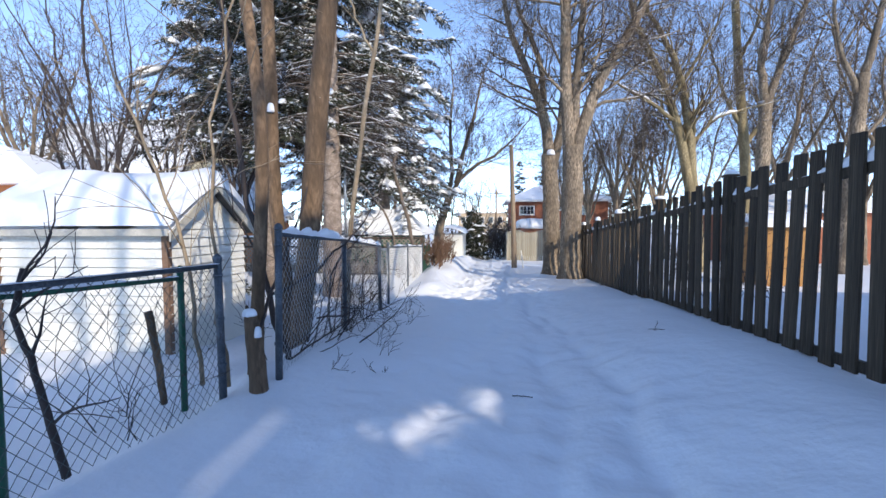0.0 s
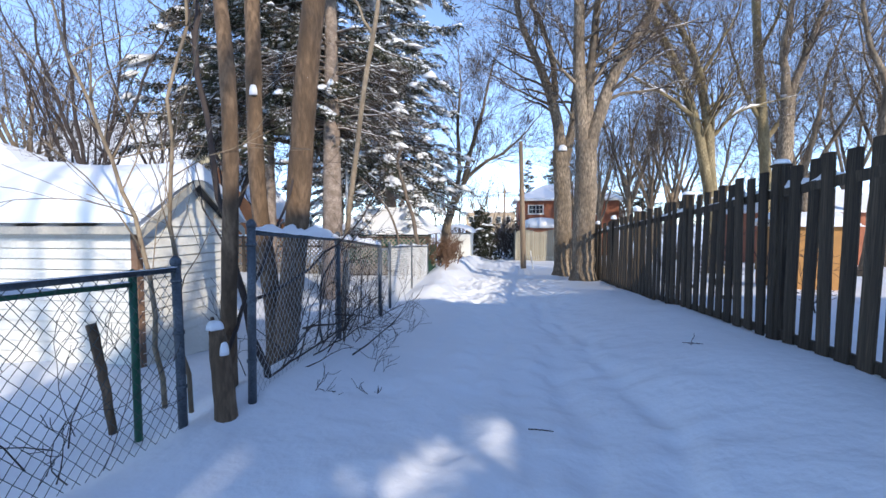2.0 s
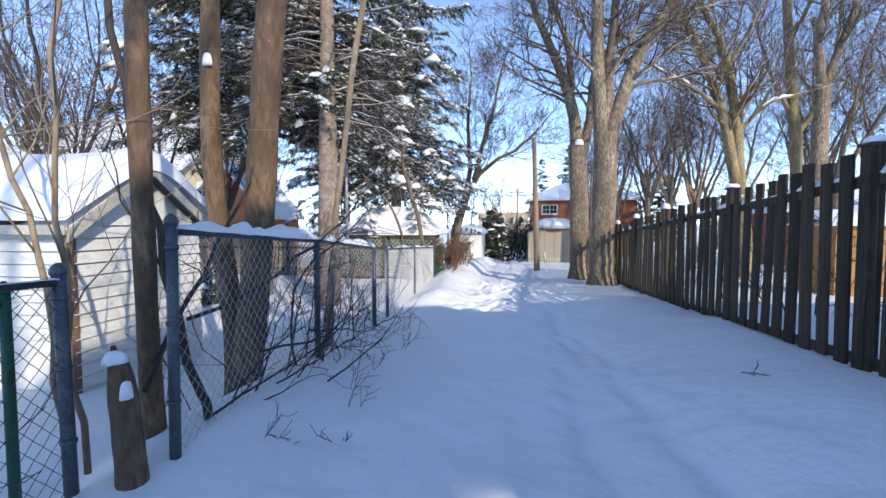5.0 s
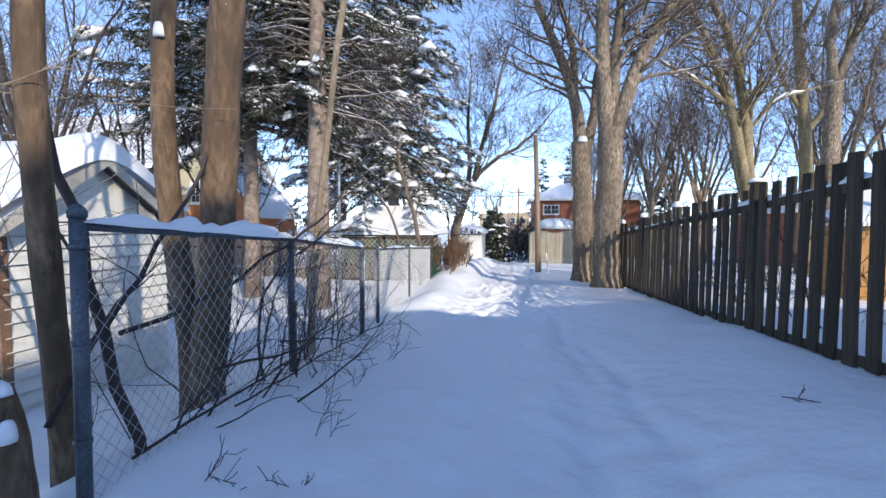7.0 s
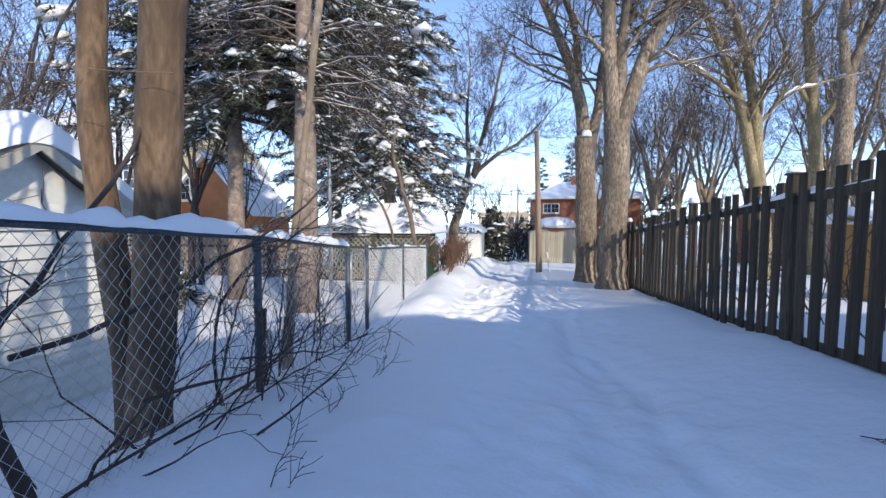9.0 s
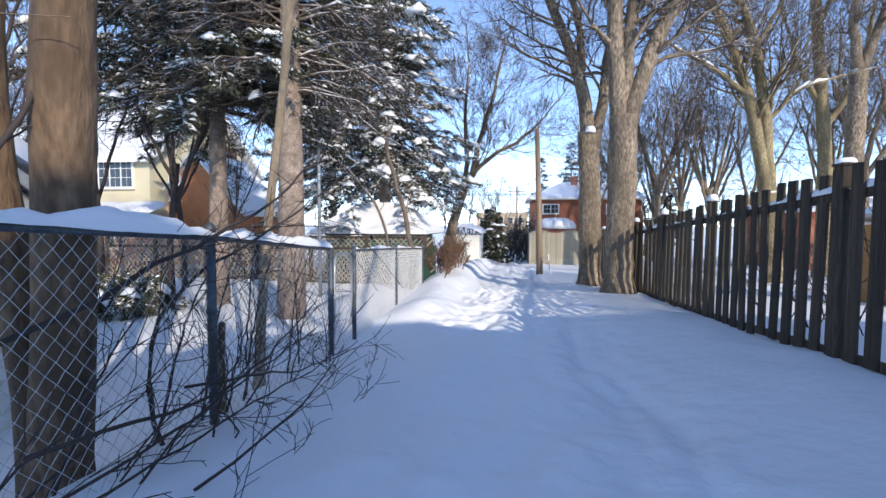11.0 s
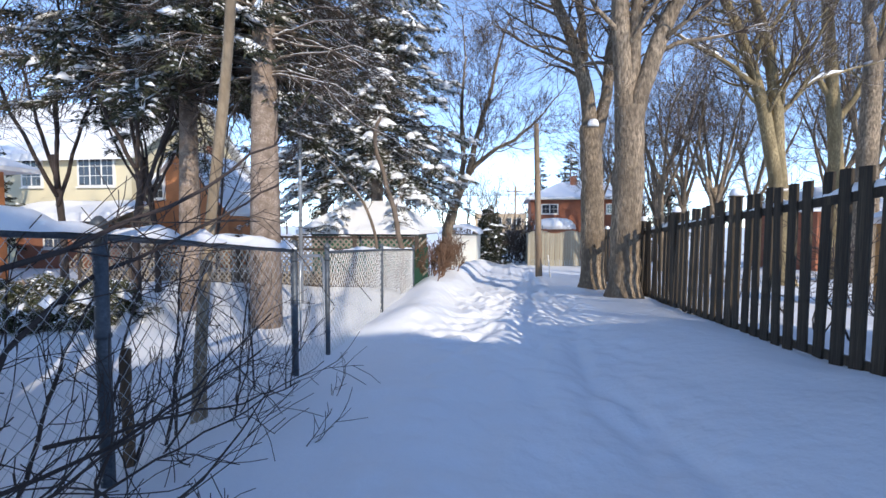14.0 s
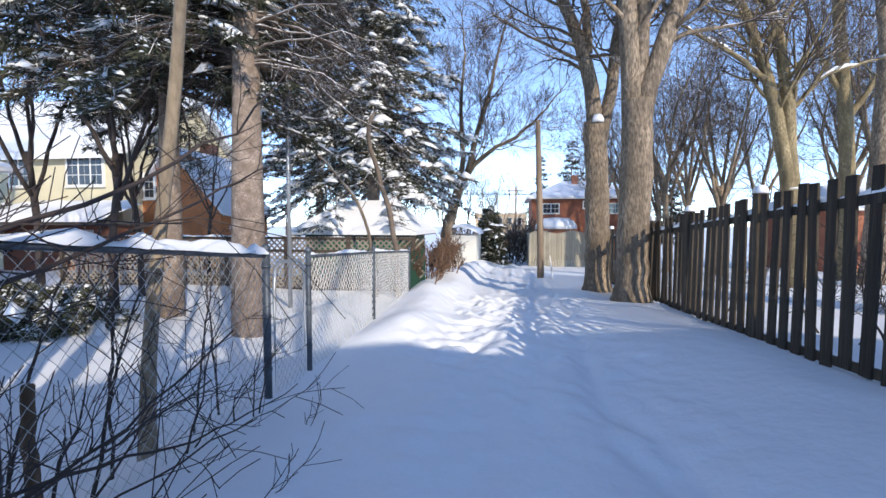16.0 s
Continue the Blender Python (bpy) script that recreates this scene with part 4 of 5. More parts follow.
        F += (base + np.arange(n)[:, None] * 4 + np.arange(4)[None]).tolist()
        base += n * 4
    link_mesh("foliage", np.concatenate(V), F, needle or NEEDLE, t, "dark green needle sprays")["kind"] = "stuff"
    if snow:
        V, F = [], []
        base = 0
        for i in np.where(rng.rand(n) < snow)[0]:
            p, d, s = P[i], D[i], S[i]
            hd = np.array([d[0], d[1], d[2] * 0.6])
            hd /= np.linalg.norm(hd)
            sd = np.cross(hd, [0, 0, 1])
            sd /= np.linalg.norm(sd) + 1e-9
            k = s * (0.13 + 0.22 * rng.rand())
            if U[i] > 0.75 and rng.rand() < big:
                k = 0.18 + 0.26 * rng.rand()
            c = p + np.array([0, 0, 0.015]) + rng.randn(3) * 0.03
            ww, hh = k * (0.3 + 0.35 * rng.rand()), k * (0.25 + 0.25 * rng.rand())
            V += [c - hd * k, c + sd * ww - hd * k * 0.2, c + hd * k, c - sd * ww + hd * k * 0.1, c + np.array([0, 0, hh]) + hd * k * 0.25, c + np.array([0, 0, hh * 0.9]) - hd * k * 0.35]
            F += [[base + q for q in f] for f in ((0, 1, 5), (1, 4, 5), (1, 2, 4), (2, 3, 4), (3, 5, 4), (3, 0, 5), (0, 3, 2, 1))]
            base += 6
        link_mesh("snow", np.array(V), F, SNOW_CAP, t, "clumps of snow on the sprays", True)["kind"] = "stuff"
    return t


def ground_at(x, yy, k=0.15):
    return (x, yy, gz(x, yy) - k)


spruce("spruce_tree", "old spruce with a rough scaly trunk and bare lower boughs", ground_at(-4.38, 12.1), 15, 3.6, 0.25, 4.5, 31, 380, 0.3, 0.7, 0.42, dens=1.15, z_dead=6.5, open_side=(radians(-58), radians(42), 8.0), laden=9.0)
spruce("spruce_tree", "broad drooping spruce loaded with snow", ground_at(-5.3, 22), 15, 4.2, 0.26, 4.0, 32, 340, 0.06, 0.75, 0.5, big=0.2)
spruce("spruce_tree", "dark spruce with snow on its upper boughs", ground_at(-9.0, 25.5), 14, 3.4, 0.2, 4.2, 33, 180, 0.2, 0.6, 0.4)
spruce("spruce_tree", "dark spruce with long ragged boughs", ground_at(-6.7, 13.2), 13, 3.3, 0.2, 4.5, 34, 330, 0.25, 0.4, 0.35, dens=1.2, laden=8.0)
far_spruce = spruce("spruce_tree", "distant dark spruce rising above the roofs", ground_at(7.6, 66), 15, 2.6, 0.2, 3.0, 35, 150, 0, 0.25, 0.3, fine=0.03)
copy_thing(far_spruce, pose(4.2, 72, gz(4.2, 72) - .2, 0, 0, 80)).scale = (0.9, 0.9, 0.95)
copy_thing(far_spruce, pose(14.0, 48, gz(14, 48) - .2, 0, 0, 180)).scale = (0.8, 0.8, 0.62)
copy_thing(far_spruce, pose(-21.6, 20.6, gz(-21.6, 20.6) - .9, 0, 0, 210)).scale = (0.5, 0.5, 0.5)
lane_bush = spruce("evergreen_bush", "dense dark evergreen bush dusted with snow", ground_at(-1.6, 38), 4.0, 1.3, 0.1, 0.1, 36, 150, 0, 0.12, 0.1, dens=1.6, fine=0.025)
tagged(lane_bush, category="evergreen bush")
yew = spruce("evergreen_shrub", "low spreading evergreen shrub weighed down by snow", ground_at(-7.5, 11.7, 0.05), 0.8, 0.8, 0.04, 0.05, 37, 80, 0, 0.25, 0.15, needle=NEEDLE_LIGHT, dens=2.4, big=0.03, fine=0.008)
tagged(yew, category="evergreen shrub")
copy_thing(yew, pose(-8.7, 11.5, gz(-8.7, 11.5), 0, 0, 120))


# ---- saplings, brush and stems ----
def stems(name, label, at, seed, count, height, lean, spread_r, r=0.007, mat=None, last=1, kids=(5, 3), up=0.06, wig=0.14, category="bush", group="bare bushes", rmin=0.0026):
    """A clump of bare stems: each one is a part, its side twigs are one more."""
    rng = np.random.RandomState(seed)
    t = thing(name, at, label, category, group)
    tw = Tubes()
    for c in range(count):
        st = Tubes()
        p = np.array([rng.randn() * spread_r, rng.randn() * spread_r, -0.05])
        d = np.array([lean[0] + rng.randn() * 0.35, lean[1] + rng.randn() * 0.45, lean[2] + 0.3 * rng.rand()])
        grow([st, tw], rng, p, d, height * (0.5 + 0.7 * rng.rand()), r * (0.7 + 0.8 * rng.rand()), 0, last, up, wig, kids, 0.6, 0.45, rmin)
        st.make("stem", mat or TWIG_DARK, t)
    tw.make("twig_crown", mat or TWIG_DARK, t, "fine side twigs")["kind"] = "stuff"
    return t


for i, (x, yy, n, hh, lean) in enumerate([(-2.1, 5.1, 3, 0.8, (0.3, 0.4, 0.5)), (-2.1, 5.8, 4, 1.0, (0.2, 0.7, 0.5)), (-2.15, 6.4, 4, 1.0, (0.15, 0.4, 0.7)), (-2.18, 7.0, 2, 1.0, (0.05, 0.4, 0.8)),
                                          (-2.18, 7.9, 2, 1.0, (0.1, 0.2, 0.9)), (-2.18, 8.4, 3, 1.0, (0.1, 0.2, 0.9)), (-2.5, 5.4, 3, 1.2, (0.1, 0.5, 0.6)), 
                                          (-2.6, 4.75, 3, 0.9, (0.1, 0.1, 0.9)), (-2.75, 3.2, 3, 0.8, (0.0, -0.2, 0.9)), (-3.4, 3.6, 4, 1.1, (-0.3, 0, 0.9))]):
    stems("bare_bush", "dark bare twigs poking through the chain-link fence" if i < 7 else "dark bare stems standing in the snowy yard", (x, yy, gz(x, yy)), 100 + i, n, hh, lean, 0.12, 0.0085 if i < 7 else 0.0045, last=2, kids=(3, 2), wig=0.22)
for i, (x, yy, hh) in enumerate([(-1.35, 5.3, 0.3), (-1.5, 6.4, 0.5), (-1.45, 7.4, 0.55), (-1.2, 4.7, 0.22), (-1.6, 8.3, 0.4), (-1.75, 4.6, 0.4), (-1.55, 5.8, 0.5)]):
    stems("twig_tuft", "few thin twigs sticking out of the snow", (x, yy, gz(x, yy) - 0.02), 140 + i, 2, hh, (0.4, 0.4, 0.5), 0.03, 0.0035, wig=0.25, category="twigs", group="twig tufts")
for i, (x, yy, n, hh) in enumerate([(-2.45, 17.9, 8, 0.85), (-2.45, 18.9, 8, 0.9), (-2.4, 20.0, 8, 0.9), (-2.4, 21.2, 8, 0.9), (-2.4, 22.5, 8, 0.8), (-2.6, 15.9, 6, 0.9)]):
    stems("hedge_bush", "rust-brown leafless hedge bush by the lane", (x, yy, gz(x, yy)), 160 + i, n, hh, (0.1, 0.1, 1.0), 0.3, 0.02, TWIG_RUST, 2, (7, 5), rmin=0.009, category="hedge", group="hedge bushes")
for i, (x, yy, n, hh) in enumerate([(0.2, 40, 12, 2.4), (0.6, 43, 12, 2.6), (0.0, 47, 12, 2.6), (-3.5, 43, 10, 3.0)]):
    stems("hedge_bush", "tall brown leafless bush at the far end of the lane", (x, yy, gz(x, yy)), 170 + i, n, hh, (0.0, 0.0, 1.0), 0.5, 0.04, TWIG, 2, (7, 5), rmin=0.02, category="hedge", group="hedge bushes")


def stem_run(name, label, pts, r0, r1, seed, mat=None, twigs=0, blen=0.5):
    rng = np.random.RandomState(seed)
    t = thing(name, (0, 0, 0), label, "branch", "loose stems")
    q = smooth_path(pts, 16)
    q[1:-1] += rng.randn(14, 3) * 0.004 * np.linalg.norm(q[-1] - q[0])
    tb = Tubes()
    tb.add(q, np.linspace(r0, r1, 16), 7)
    tb.make("stem", mat or TWIG_DARK, t)
    if twigs:
        tw = Tubes()
        for c in range(twigs):
            i = rng.randint(3, 15)
            d = (q[min(15, i + 1)] - q[i - 1])
            d = d / np.linalg.norm(d) + rng.randn(3) * 0.6
            grow([tw], rng, q[i], d, blen * (0.5 + rng.rand()), min(0.012, max(0.003, r1 * 0.8)), 0, 1, 0.03, 0.15, (3, 2), 0.6, 0.5, 0.0028)
        tw.make("twig_crown", mat or TWIG_DARK, t)["kind"] = "stuff"
    return t


stem_run("arching_branch", "long dark branch arching up through the fence", [(-2.36, 4.3, 0.4), (-2.35, 4.5, 0.79), (-2.35, 4.83, 1.05), (-2.35, 5.26, 1.5), (-2.35, 5.65, 2.08), (-2.35, 5.95, 2.8), (-2.33, 6.2, 3.4)], 0.019, 0.008, 1, None, 9)
stem_run("arching_branch", "long dark branch sweeping over the fence rail", [(-2.5, 4.9, 0.75), (-2.3, 5.7, 0.95), (-2.12, 6.51, 1.24), (-2.1, 7.18, 1.53), (-2.1, 7.97, 1.9), (-2.1, 8.69, 2.36), (-2.1, 9.3, 2.95)], 0.018, 0.006, 2, None, 12, 0.8)
stem_run("leaning_stem", "dark dead stem leaning behind the fence", [(-2.22, 4.75, -0.2), (-2.33, 4.75, 0.4), (-2.44, 4.75, 0.8), (-2.54, 4.73, 1.2), (-2.6, 4.65, 1.7), (-2.64, 4.58, 2.1), (-2.64, 4.5, 2.6), (-2.7, 4.5, 3.1), (-2.8, 4.6, 3.7), (-2.9, 4.8, 4.8)], 0.036, 0.018, 3, None, 10, 0.9)
stem_run("leaning_stem", "dark twisted stem behind the near fence", [(-2.6, 2.45, 0.0), (-2.6, 2.38, 0.3), (-2.6, 2.29, 0.71), (-2.62, 2.2, 1.05), (-2.65, 2.3, 1.3)], 0.026, 0.014, 4, None, 5)
stem_run("arching_branch", "thick dark stem curving up behind the fence", [(-2.3, 6.3, -0.1), (-2.3, 6.2, 0.1), (-2.3, 6.1, 0.41), (-2.3, 6.11, 0.7), (-2.3, 6.31, 0.89), (-2.28, 6.69, 1.07), (-2.2, 7.35, 1.34), (-2.15, 8.1, 1.6), (-2.15, 8.9, 1.9)], 0.016, 0.006, 13, None, 9, 0.7)
stem_run("low_branch", "dark branch sagging along the fence foot", [(-2.12, 5.3, 0.4), (-2.12, 5.82, 0.34), (-2.12, 6.21, 0.22), (-2.12, 6.63, 0.2), (-2.12, 7.15, 0.24), (-2.12, 7.77, 0.43), (-2.1, 8.2, 0.6)], 0.013, 0.006, 14, None, 9, 0.5)
stem_run("low_branch", "dark branch reaching out over the snow bank", [(-2.15, 6.3, 0.35), (-2.1, 6.64, 0.28), (-2.1, 7.02, 0.2), (-2.05, 7.67, 0.02), (-1.95, 8.2, 0.0), (-1.8, 8.6, 0.08)], 0.011, 0.004, 15, None, 8, 0.45)
for i, (x, yy, hh, dx, dy, r) in enumerate([(-2.45, 6.35, 1.1, 0.1, 0.5, 0.013), (-2.5, 6.9, 1.3, 0.15, 0.3, 0.012), (-2.4, 7.3, 1.2, 0.1, 0.35, 0.013), (-2.55, 7.6, 1.5, 0.2, -0.1, 0.012), (-2.45, 8.2, 1.3, 0.1, 0.2, 0.011), (-2.4, 5.6, 0.9, 0.15, 0.5, 0.011), (-2.5, 8.6, 1.2, 0.05, -0.2, 0.011)]):
    z = gz(x, yy)
    stem_run("upright_stem", "dark upright brush stem behind the chain-link fence", [(x, yy, z - 0.1), (x + dx * 0.2, yy + dy * 0.35, z + hh * 0.35), (x + dx * 0.5, yy + dy * 0.6, z + hh * 0.7), (x + dx, yy + dy, z + hh)], r, r * 0.4, 40 + i, None, 7, 0.5)
stem_run("cut_stem", "short broken stem behind the fence", [(-2.36, 6.98, -0.15), (-2.36, 6.97, 0.3), (-2.33, 6.95, 0.62)], 0.035, 0.028, 12, BARK_SMOOTH)
stem_run("cut_stem", "short sawn stem standing in the yard", [(-3.0, 3.8, -0.1), (-3.0, 3.75, 0.3), (-3.02, 3.67, 0.78)], 0.03, 0.036, 5, BARK_SMOOTH)
stem_run("low_branch", "dark branch lying low along the fence foot", [(-2.15, 4.6, 0.1), (-2.08, 5.3, 0.14), (-2.0, 6.0, 0.2), (-1.95, 6.8, 0.3), (-1.85, 7.6, 0.45)], 0.011, 0.005, 6, None, 10)
stem_run("low_branch", "dark branch lying low along the fence foot", [(-2.1, 5.5, 0.05), (-1.95, 6.2, 0.1), (-1.75, 6.9, 0.2), (-1.5, 7.5, 0.28)], 0.009, 0.004, 7, None, 8)
stem_run("broken_trunk", "pale broken trunk leaning beside the hedge", [(-2.68, 15.5, -0.4), (-2.72, 15.5, 0.83), (-2.88, 15.5, 1.75), (-3.28, 15.5, 2.93), (-3.48, 15.5, 3.52), (-3.25, 15.5, 4.0)], 0.075, 0.05, 8, BARK_LIMB, 8, 0.7)
stem_run("broken_trunk", "pale broken trunk leaning beside the hedge", [(-3.3, 15.8, -0.4), (-3.5, 15.8, 1.3), (-3.9, 15.8, 2.2), (-4.9, 15.8, 3.2)], 0.05, 0.025, 9, BARK_LIMB, 8, 0.7)
stem_run("fallen_twig", "short dark twig lying on the trodden snow", [(0.18, 4.02, gz(0.2, 4) + 0.012), (0.26, 4.01, gz(0.2, 4) + 0.016), (0.36, 4.0, gz(0.3, 4) + 0.012)], 0.005, 0.004, 10)
stem_run("fallen_twig", "thin dry twig lying on the snow bank", [(1.95, 5.9, gz(1.95, 5.9) + 0.01), (2.0, 5.8, gz(2.0, 5.8) + 0.02), (2.08, 5.7, gz(2.05, 5.7) + 0.02)], 0.004, 0.003, 11, None, 3, 0.12)
for label, pts, r0, mat in (("pale young tree in front of the shed", [(-2.96, 4.3, -0.1), (-3.04, 4.3, 0.9), (-3.1, 4.3, 1.25), (-3.2, 4.3, 1.55), (-3.34, 4.3, 1.93), (-3.56, 4.3, 2.45), (-3.9, 4.45, 3.0), (-4.3, 4.6, 3.8)], 0.024, BARK_PALE),
                            ("thin young tree beside the fence", [(-2.5, 4.02, 0.0), (-2.56, 4.02, 0.6), (-2.6, 4.03, 1.2), (-2.6, 4.0, 1.7), (-2.58, 3.96, 2.1), (-2.57, 3.98, 2.45), (-2.48, 4.0, 2.85), (-2.42, 4.05, 3.4), (-2.3, 4.2, 4.6)], 0.02, BARK_PALE)):
    stem_run("sapling", label, pts, r0, r0 * 0.4, int(r0 * 1000), mat, 14, 1.2)
for i, (x, yy, n, hh) in enumerate([(4.6, 8.2, 3, 1.2), (4.4, 9.4, 4, 1.4), (4.3, 10.8, 5, 1.4), (4.6, 12.6, 5, 1.5), (4.4, 14.4, 5, 1.5)]):
    stems("bare_bush", "dark bare bush behind the picket fence", (x, yy, gz(x, yy)), 190 + i, n, hh, (0.0, 0.0, 0.8), 0.35, 0.011, None, 2, (6, 4), 0.02, 0.22, rmin=0.0045)
small = generic_tree("yard_tree", "small dark bare tree behind the shed", ground_at(-8.9, 9.6), 8.5, 0.09, 61, 5, density=1.7, blen=1.6, kids=(4, 4), twig=TWIG, bark=TWIG_DARK, limb_bark=TWIG_DARK, rmin=0.0045)
for x, yy, s, rz in ((-9.0, 15.0, 0.85, 200), (-11.5, 21.0, 0.8, 20), (-11.5, 11.5, 0.85, 90), (-7.0, 8.7, 0.62, 150), (-7.6, 12.8, 0.95, 60), (-9.6, 10.6, 0.8, 250), (-10.2, 13.6, 1.0, 310)):
    copy_thing(small, pose(x, yy, gz(x, yy) - 0.1, 0, 0, rz)).scale = (s, s, s)
# two unseen trees, added to dapple the sun on trunks and shed
generic_tree("yard_tree", "unseen open-crowned bare tree added to dapple the sunlight", ground_at(6.6, -3.0), 14, 0.2, 64, 4, density=0.7, blen=1.8, kids=(3, 2), rmin=0.01)
generic_tree("yard_tree", "unseen open-crowned bare tree added to dapple the sunlight", ground_at(6.0, -9.5), 15, 0.2, 65, 5, density=0.8, blen=2.0, kids=(3, 2), rmin=0.012)

# ---- houses ----
def window(parent, x, y, z, w, h, cols=2, rows=3, facing="y", sash=2):
    """A framed window with glazing bars in a wall that looks towards -y, or +x."""
    wd = part("window", bm_box(bmesh.new(), -w / 2 - 0.07, w / 2 + 0.07, -0.05, 0.04, -h / 2 - 0.07, h / 2 + 0.07, 0.01), WHITE_PAINT, parent, "white wooden window")
    wd.matrix_basis = pose(x, y, z, 0, 0, 0 if facing == "y" else 90)
    for k in range(sash):
        a, b = -w / 2 + w * k / sash + 0.03, -w / 2 + w * (k + 1) / sash - 0.03
        for c in range(cols):
            for r in range(rows):
                p0, p1 = a + (b - a) * c / cols + 0.012, a + (b - a) * (c + 1) / cols - 0.012
                q0, q1 = -h / 2 + h * r / rows + 0.015, -h / 2 + h * (r + 1) / rows - 0.015
                box("pane", p0, p1, -0.058, -0.045, q0, q1, GLASS, wd)
    box("sill", -w / 2 - 0.1, w / 2 + 0.1, -0.1, 0.0, -h / 2 - 0.12, -h / 2 - 0.065, WHITE_PAINT, wd)
    return wd


def prism(name, x0, x1, y0, y1, z0, z1, mat, parent, along="x", over=0.35, thick=0.12, label=""):
    """A gable roof slab; the ridge runs along x or y."""
    bm = bmesh.new()
    x0, x1, y0, y1 = x0 - over, x1 + over, y0 - over, y1 + over
    if along == "x":
        ym = (y0 + y1) / 2
        pr = [(y0, z0), (ym, z1), (y1, z0), (y1, z0 + thick), (ym, z1 + thick), (y0, z0 + thick)]
        vs = [bm.verts.new((x, a, b)) for x in (x0, x1) for a, b in pr]
    else:
        xm = (x0 + x1) / 2
        pr = [(x0, z0), (xm, z1), (x1, z0), (x1, z0 + thick), (xm, z1 + thick), (x0, z0 + thick)]
        vs = [bm.verts.new((a, yy, b)) for yy in (y0, y1) for a, b in pr]
    for q in ((0, 1, 4, 5), (1, 2, 3, 4), (6, 11, 10, 7), (7, 10, 9, 8), (0, 6, 7, 1), (1, 7, 8, 2), (2, 8, 9, 3), (3, 9, 10, 4), (4, 10, 11, 5), (5, 11, 6, 0)):
        bm.faces.new([vs[i] for i in q])
    return part(name, bm, mat, parent, label)


def hip(name, x0, x1, y0, y1, z0, z1, mat, parent, over=0.4, ridge=0.4, label=""):
    bm = bmesh.new()
    x0, x1, y0, y1 = x0 - over, x1 + over, y0 - over, y1 + over
    xm, ym = (x0 + x1) / 2, (y0 + y1) / 2
    long_x = (x1 - x0) > (y1 - y0)
    k = ridge * ((x1 - x0) if long_x else (y1 - y0)) / 2
    r = [(xm - k, ym), (xm + k, ym)] if long_x else [(xm, ym - k), (xm, ym + k)]
    lo = [bm.verts.new(p) for p in ((x0, y0, z0 - 0.12), (x1, y0, z0 - 0.12), (x1, y1, z0 - 0.12), (x0, y1, z0 - 0.12))]
    mid = [bm.verts.new((v.co.x, v.co.y, z0)) for v in lo]
    tp = [bm.verts.new((a, b, z1)) for a, b in r]
    bm.faces.new(lo[::-1])
    for i in range(4):
        bm.faces.new((lo[i], lo[(i + 1) % 4], mid[(i + 1) % 4], mid[i]))
    if long_x:
        for q in ((mid[0], mid[1], tp[1], tp[0]), (mid[1], mid[2], tp[1]), (mid[2], mid[3], tp[0], tp[1]), (mid[3], mid[0], tp[0])):
            bm.faces.new(q)
    else:
        for q in ((mid[0], mid[1], tp[0]), (mid[1], mid[2], tp[1], tp[0]), (mid[2], mid[3], tp[1]), (mid[3], mid[0], tp[0], tp[1])):
            bm.faces.new(q)
    return part(name, bm, mat, parent, label)


def gable_wall(name, x0, x1, y0, y1, z0, z1, z2, mat, parent, along="y"):
    """Walls with a gable; the ridge runs along the given axis."""
    bm = bmesh.new()
    if along == "y":
        pr = [(x0, z0), (x1, z0), (x1, z1), ((x0 + x1) / 2, z2), (x0, z1)]
        vs = [bm.verts.new((a, yy, b)) for yy in (y0, y1) for a, b in pr]
    else:
        pr = [(y0, z0), (y1, z0), (y1, z1), ((y0 + y1) / 2, z2), (y0, z1)]
        vs = [bm.verts.new((x, a, b)) for x in (x0, x1) for a, b in pr]
    bm.faces.new(vs[:5])
    bm.faces.new(vs[5:][::-1])
    for i in range(5):
        bm.faces.new((vs[i], vs[(i + 1) % 5], vs[5 + (i + 1) % 5], vs[5 + i]))
    return part(name, bm, mat, parent)


# red brick house beyond the pole
rb = thing("brick_house", (0, 0, 0), "two-storey red brick house with a snow-covered hip roof", "house")
box("wall", 1.9, 12.2, 50, 58, -2.6, 4.0, BRICK, rb)
hip("roof", 1.9, 12.2, 50, 58, 4.1, 5.9, SNOW_CAP, rb, 0.5, 0.35, "hip roof under snow")
box("eaves_board", 1.35, 12.75, 49.45, 58.55, 3.86, 3.97, WHITE_PAINT, rb)
window(rb, 3.7, 49.98, 2.95, 1.5, 0.85, 2, 2, "y", 2)
window(rb, 7.0, 49.98, 3.3, 0.6, 0.6, 2, 2, "y", 1)
window(rb, 9.6, 49.98, 2.95, 1.2, 0.85, 2, 2, "y", 2)
box("chimney", 6.0, 6.6, 53, 53.6, 4.5, 6.4, BRICK_DARK, rb)
dome("bay_roof", 4.2, 49.3, 1.0, 1.9, 1.4, 1.1, 4, rb, None, "rounded bay roof under snow")
box("bay", 2.7, 5.7, 48.3, 50, -2.6, 1.05, BRICK_DARK, rb)

# cream house and brick gable on the left
ch = thing("cream_house", (0, 0, 0), "cream clapboard house with a snowy roof and a porch", "house")
gable_wall("wall", -26.5, -16.4, 22.3, 31, -1.5, 4.2, 7.6, YELLOW, ch, "x")
prism("roof", -26.5, -16.4, 22.3, 31, 4.15, 7.7, SNOW_CAP, ch, "x", 0.4, 0.3, "gable roof under thick snow")
window(ch, -18.1, 22.28, 3.7, 1.75, 1.25, 2, 3, "y", 3)
window(ch, -21.4, 22.28, 3.7, 1.0, 1.25, 2, 3, "y", 2)
box("porch_roof", -21, -15.6, 20.2, 22.3, 1.35, 1.47, SHINGLE, ch)
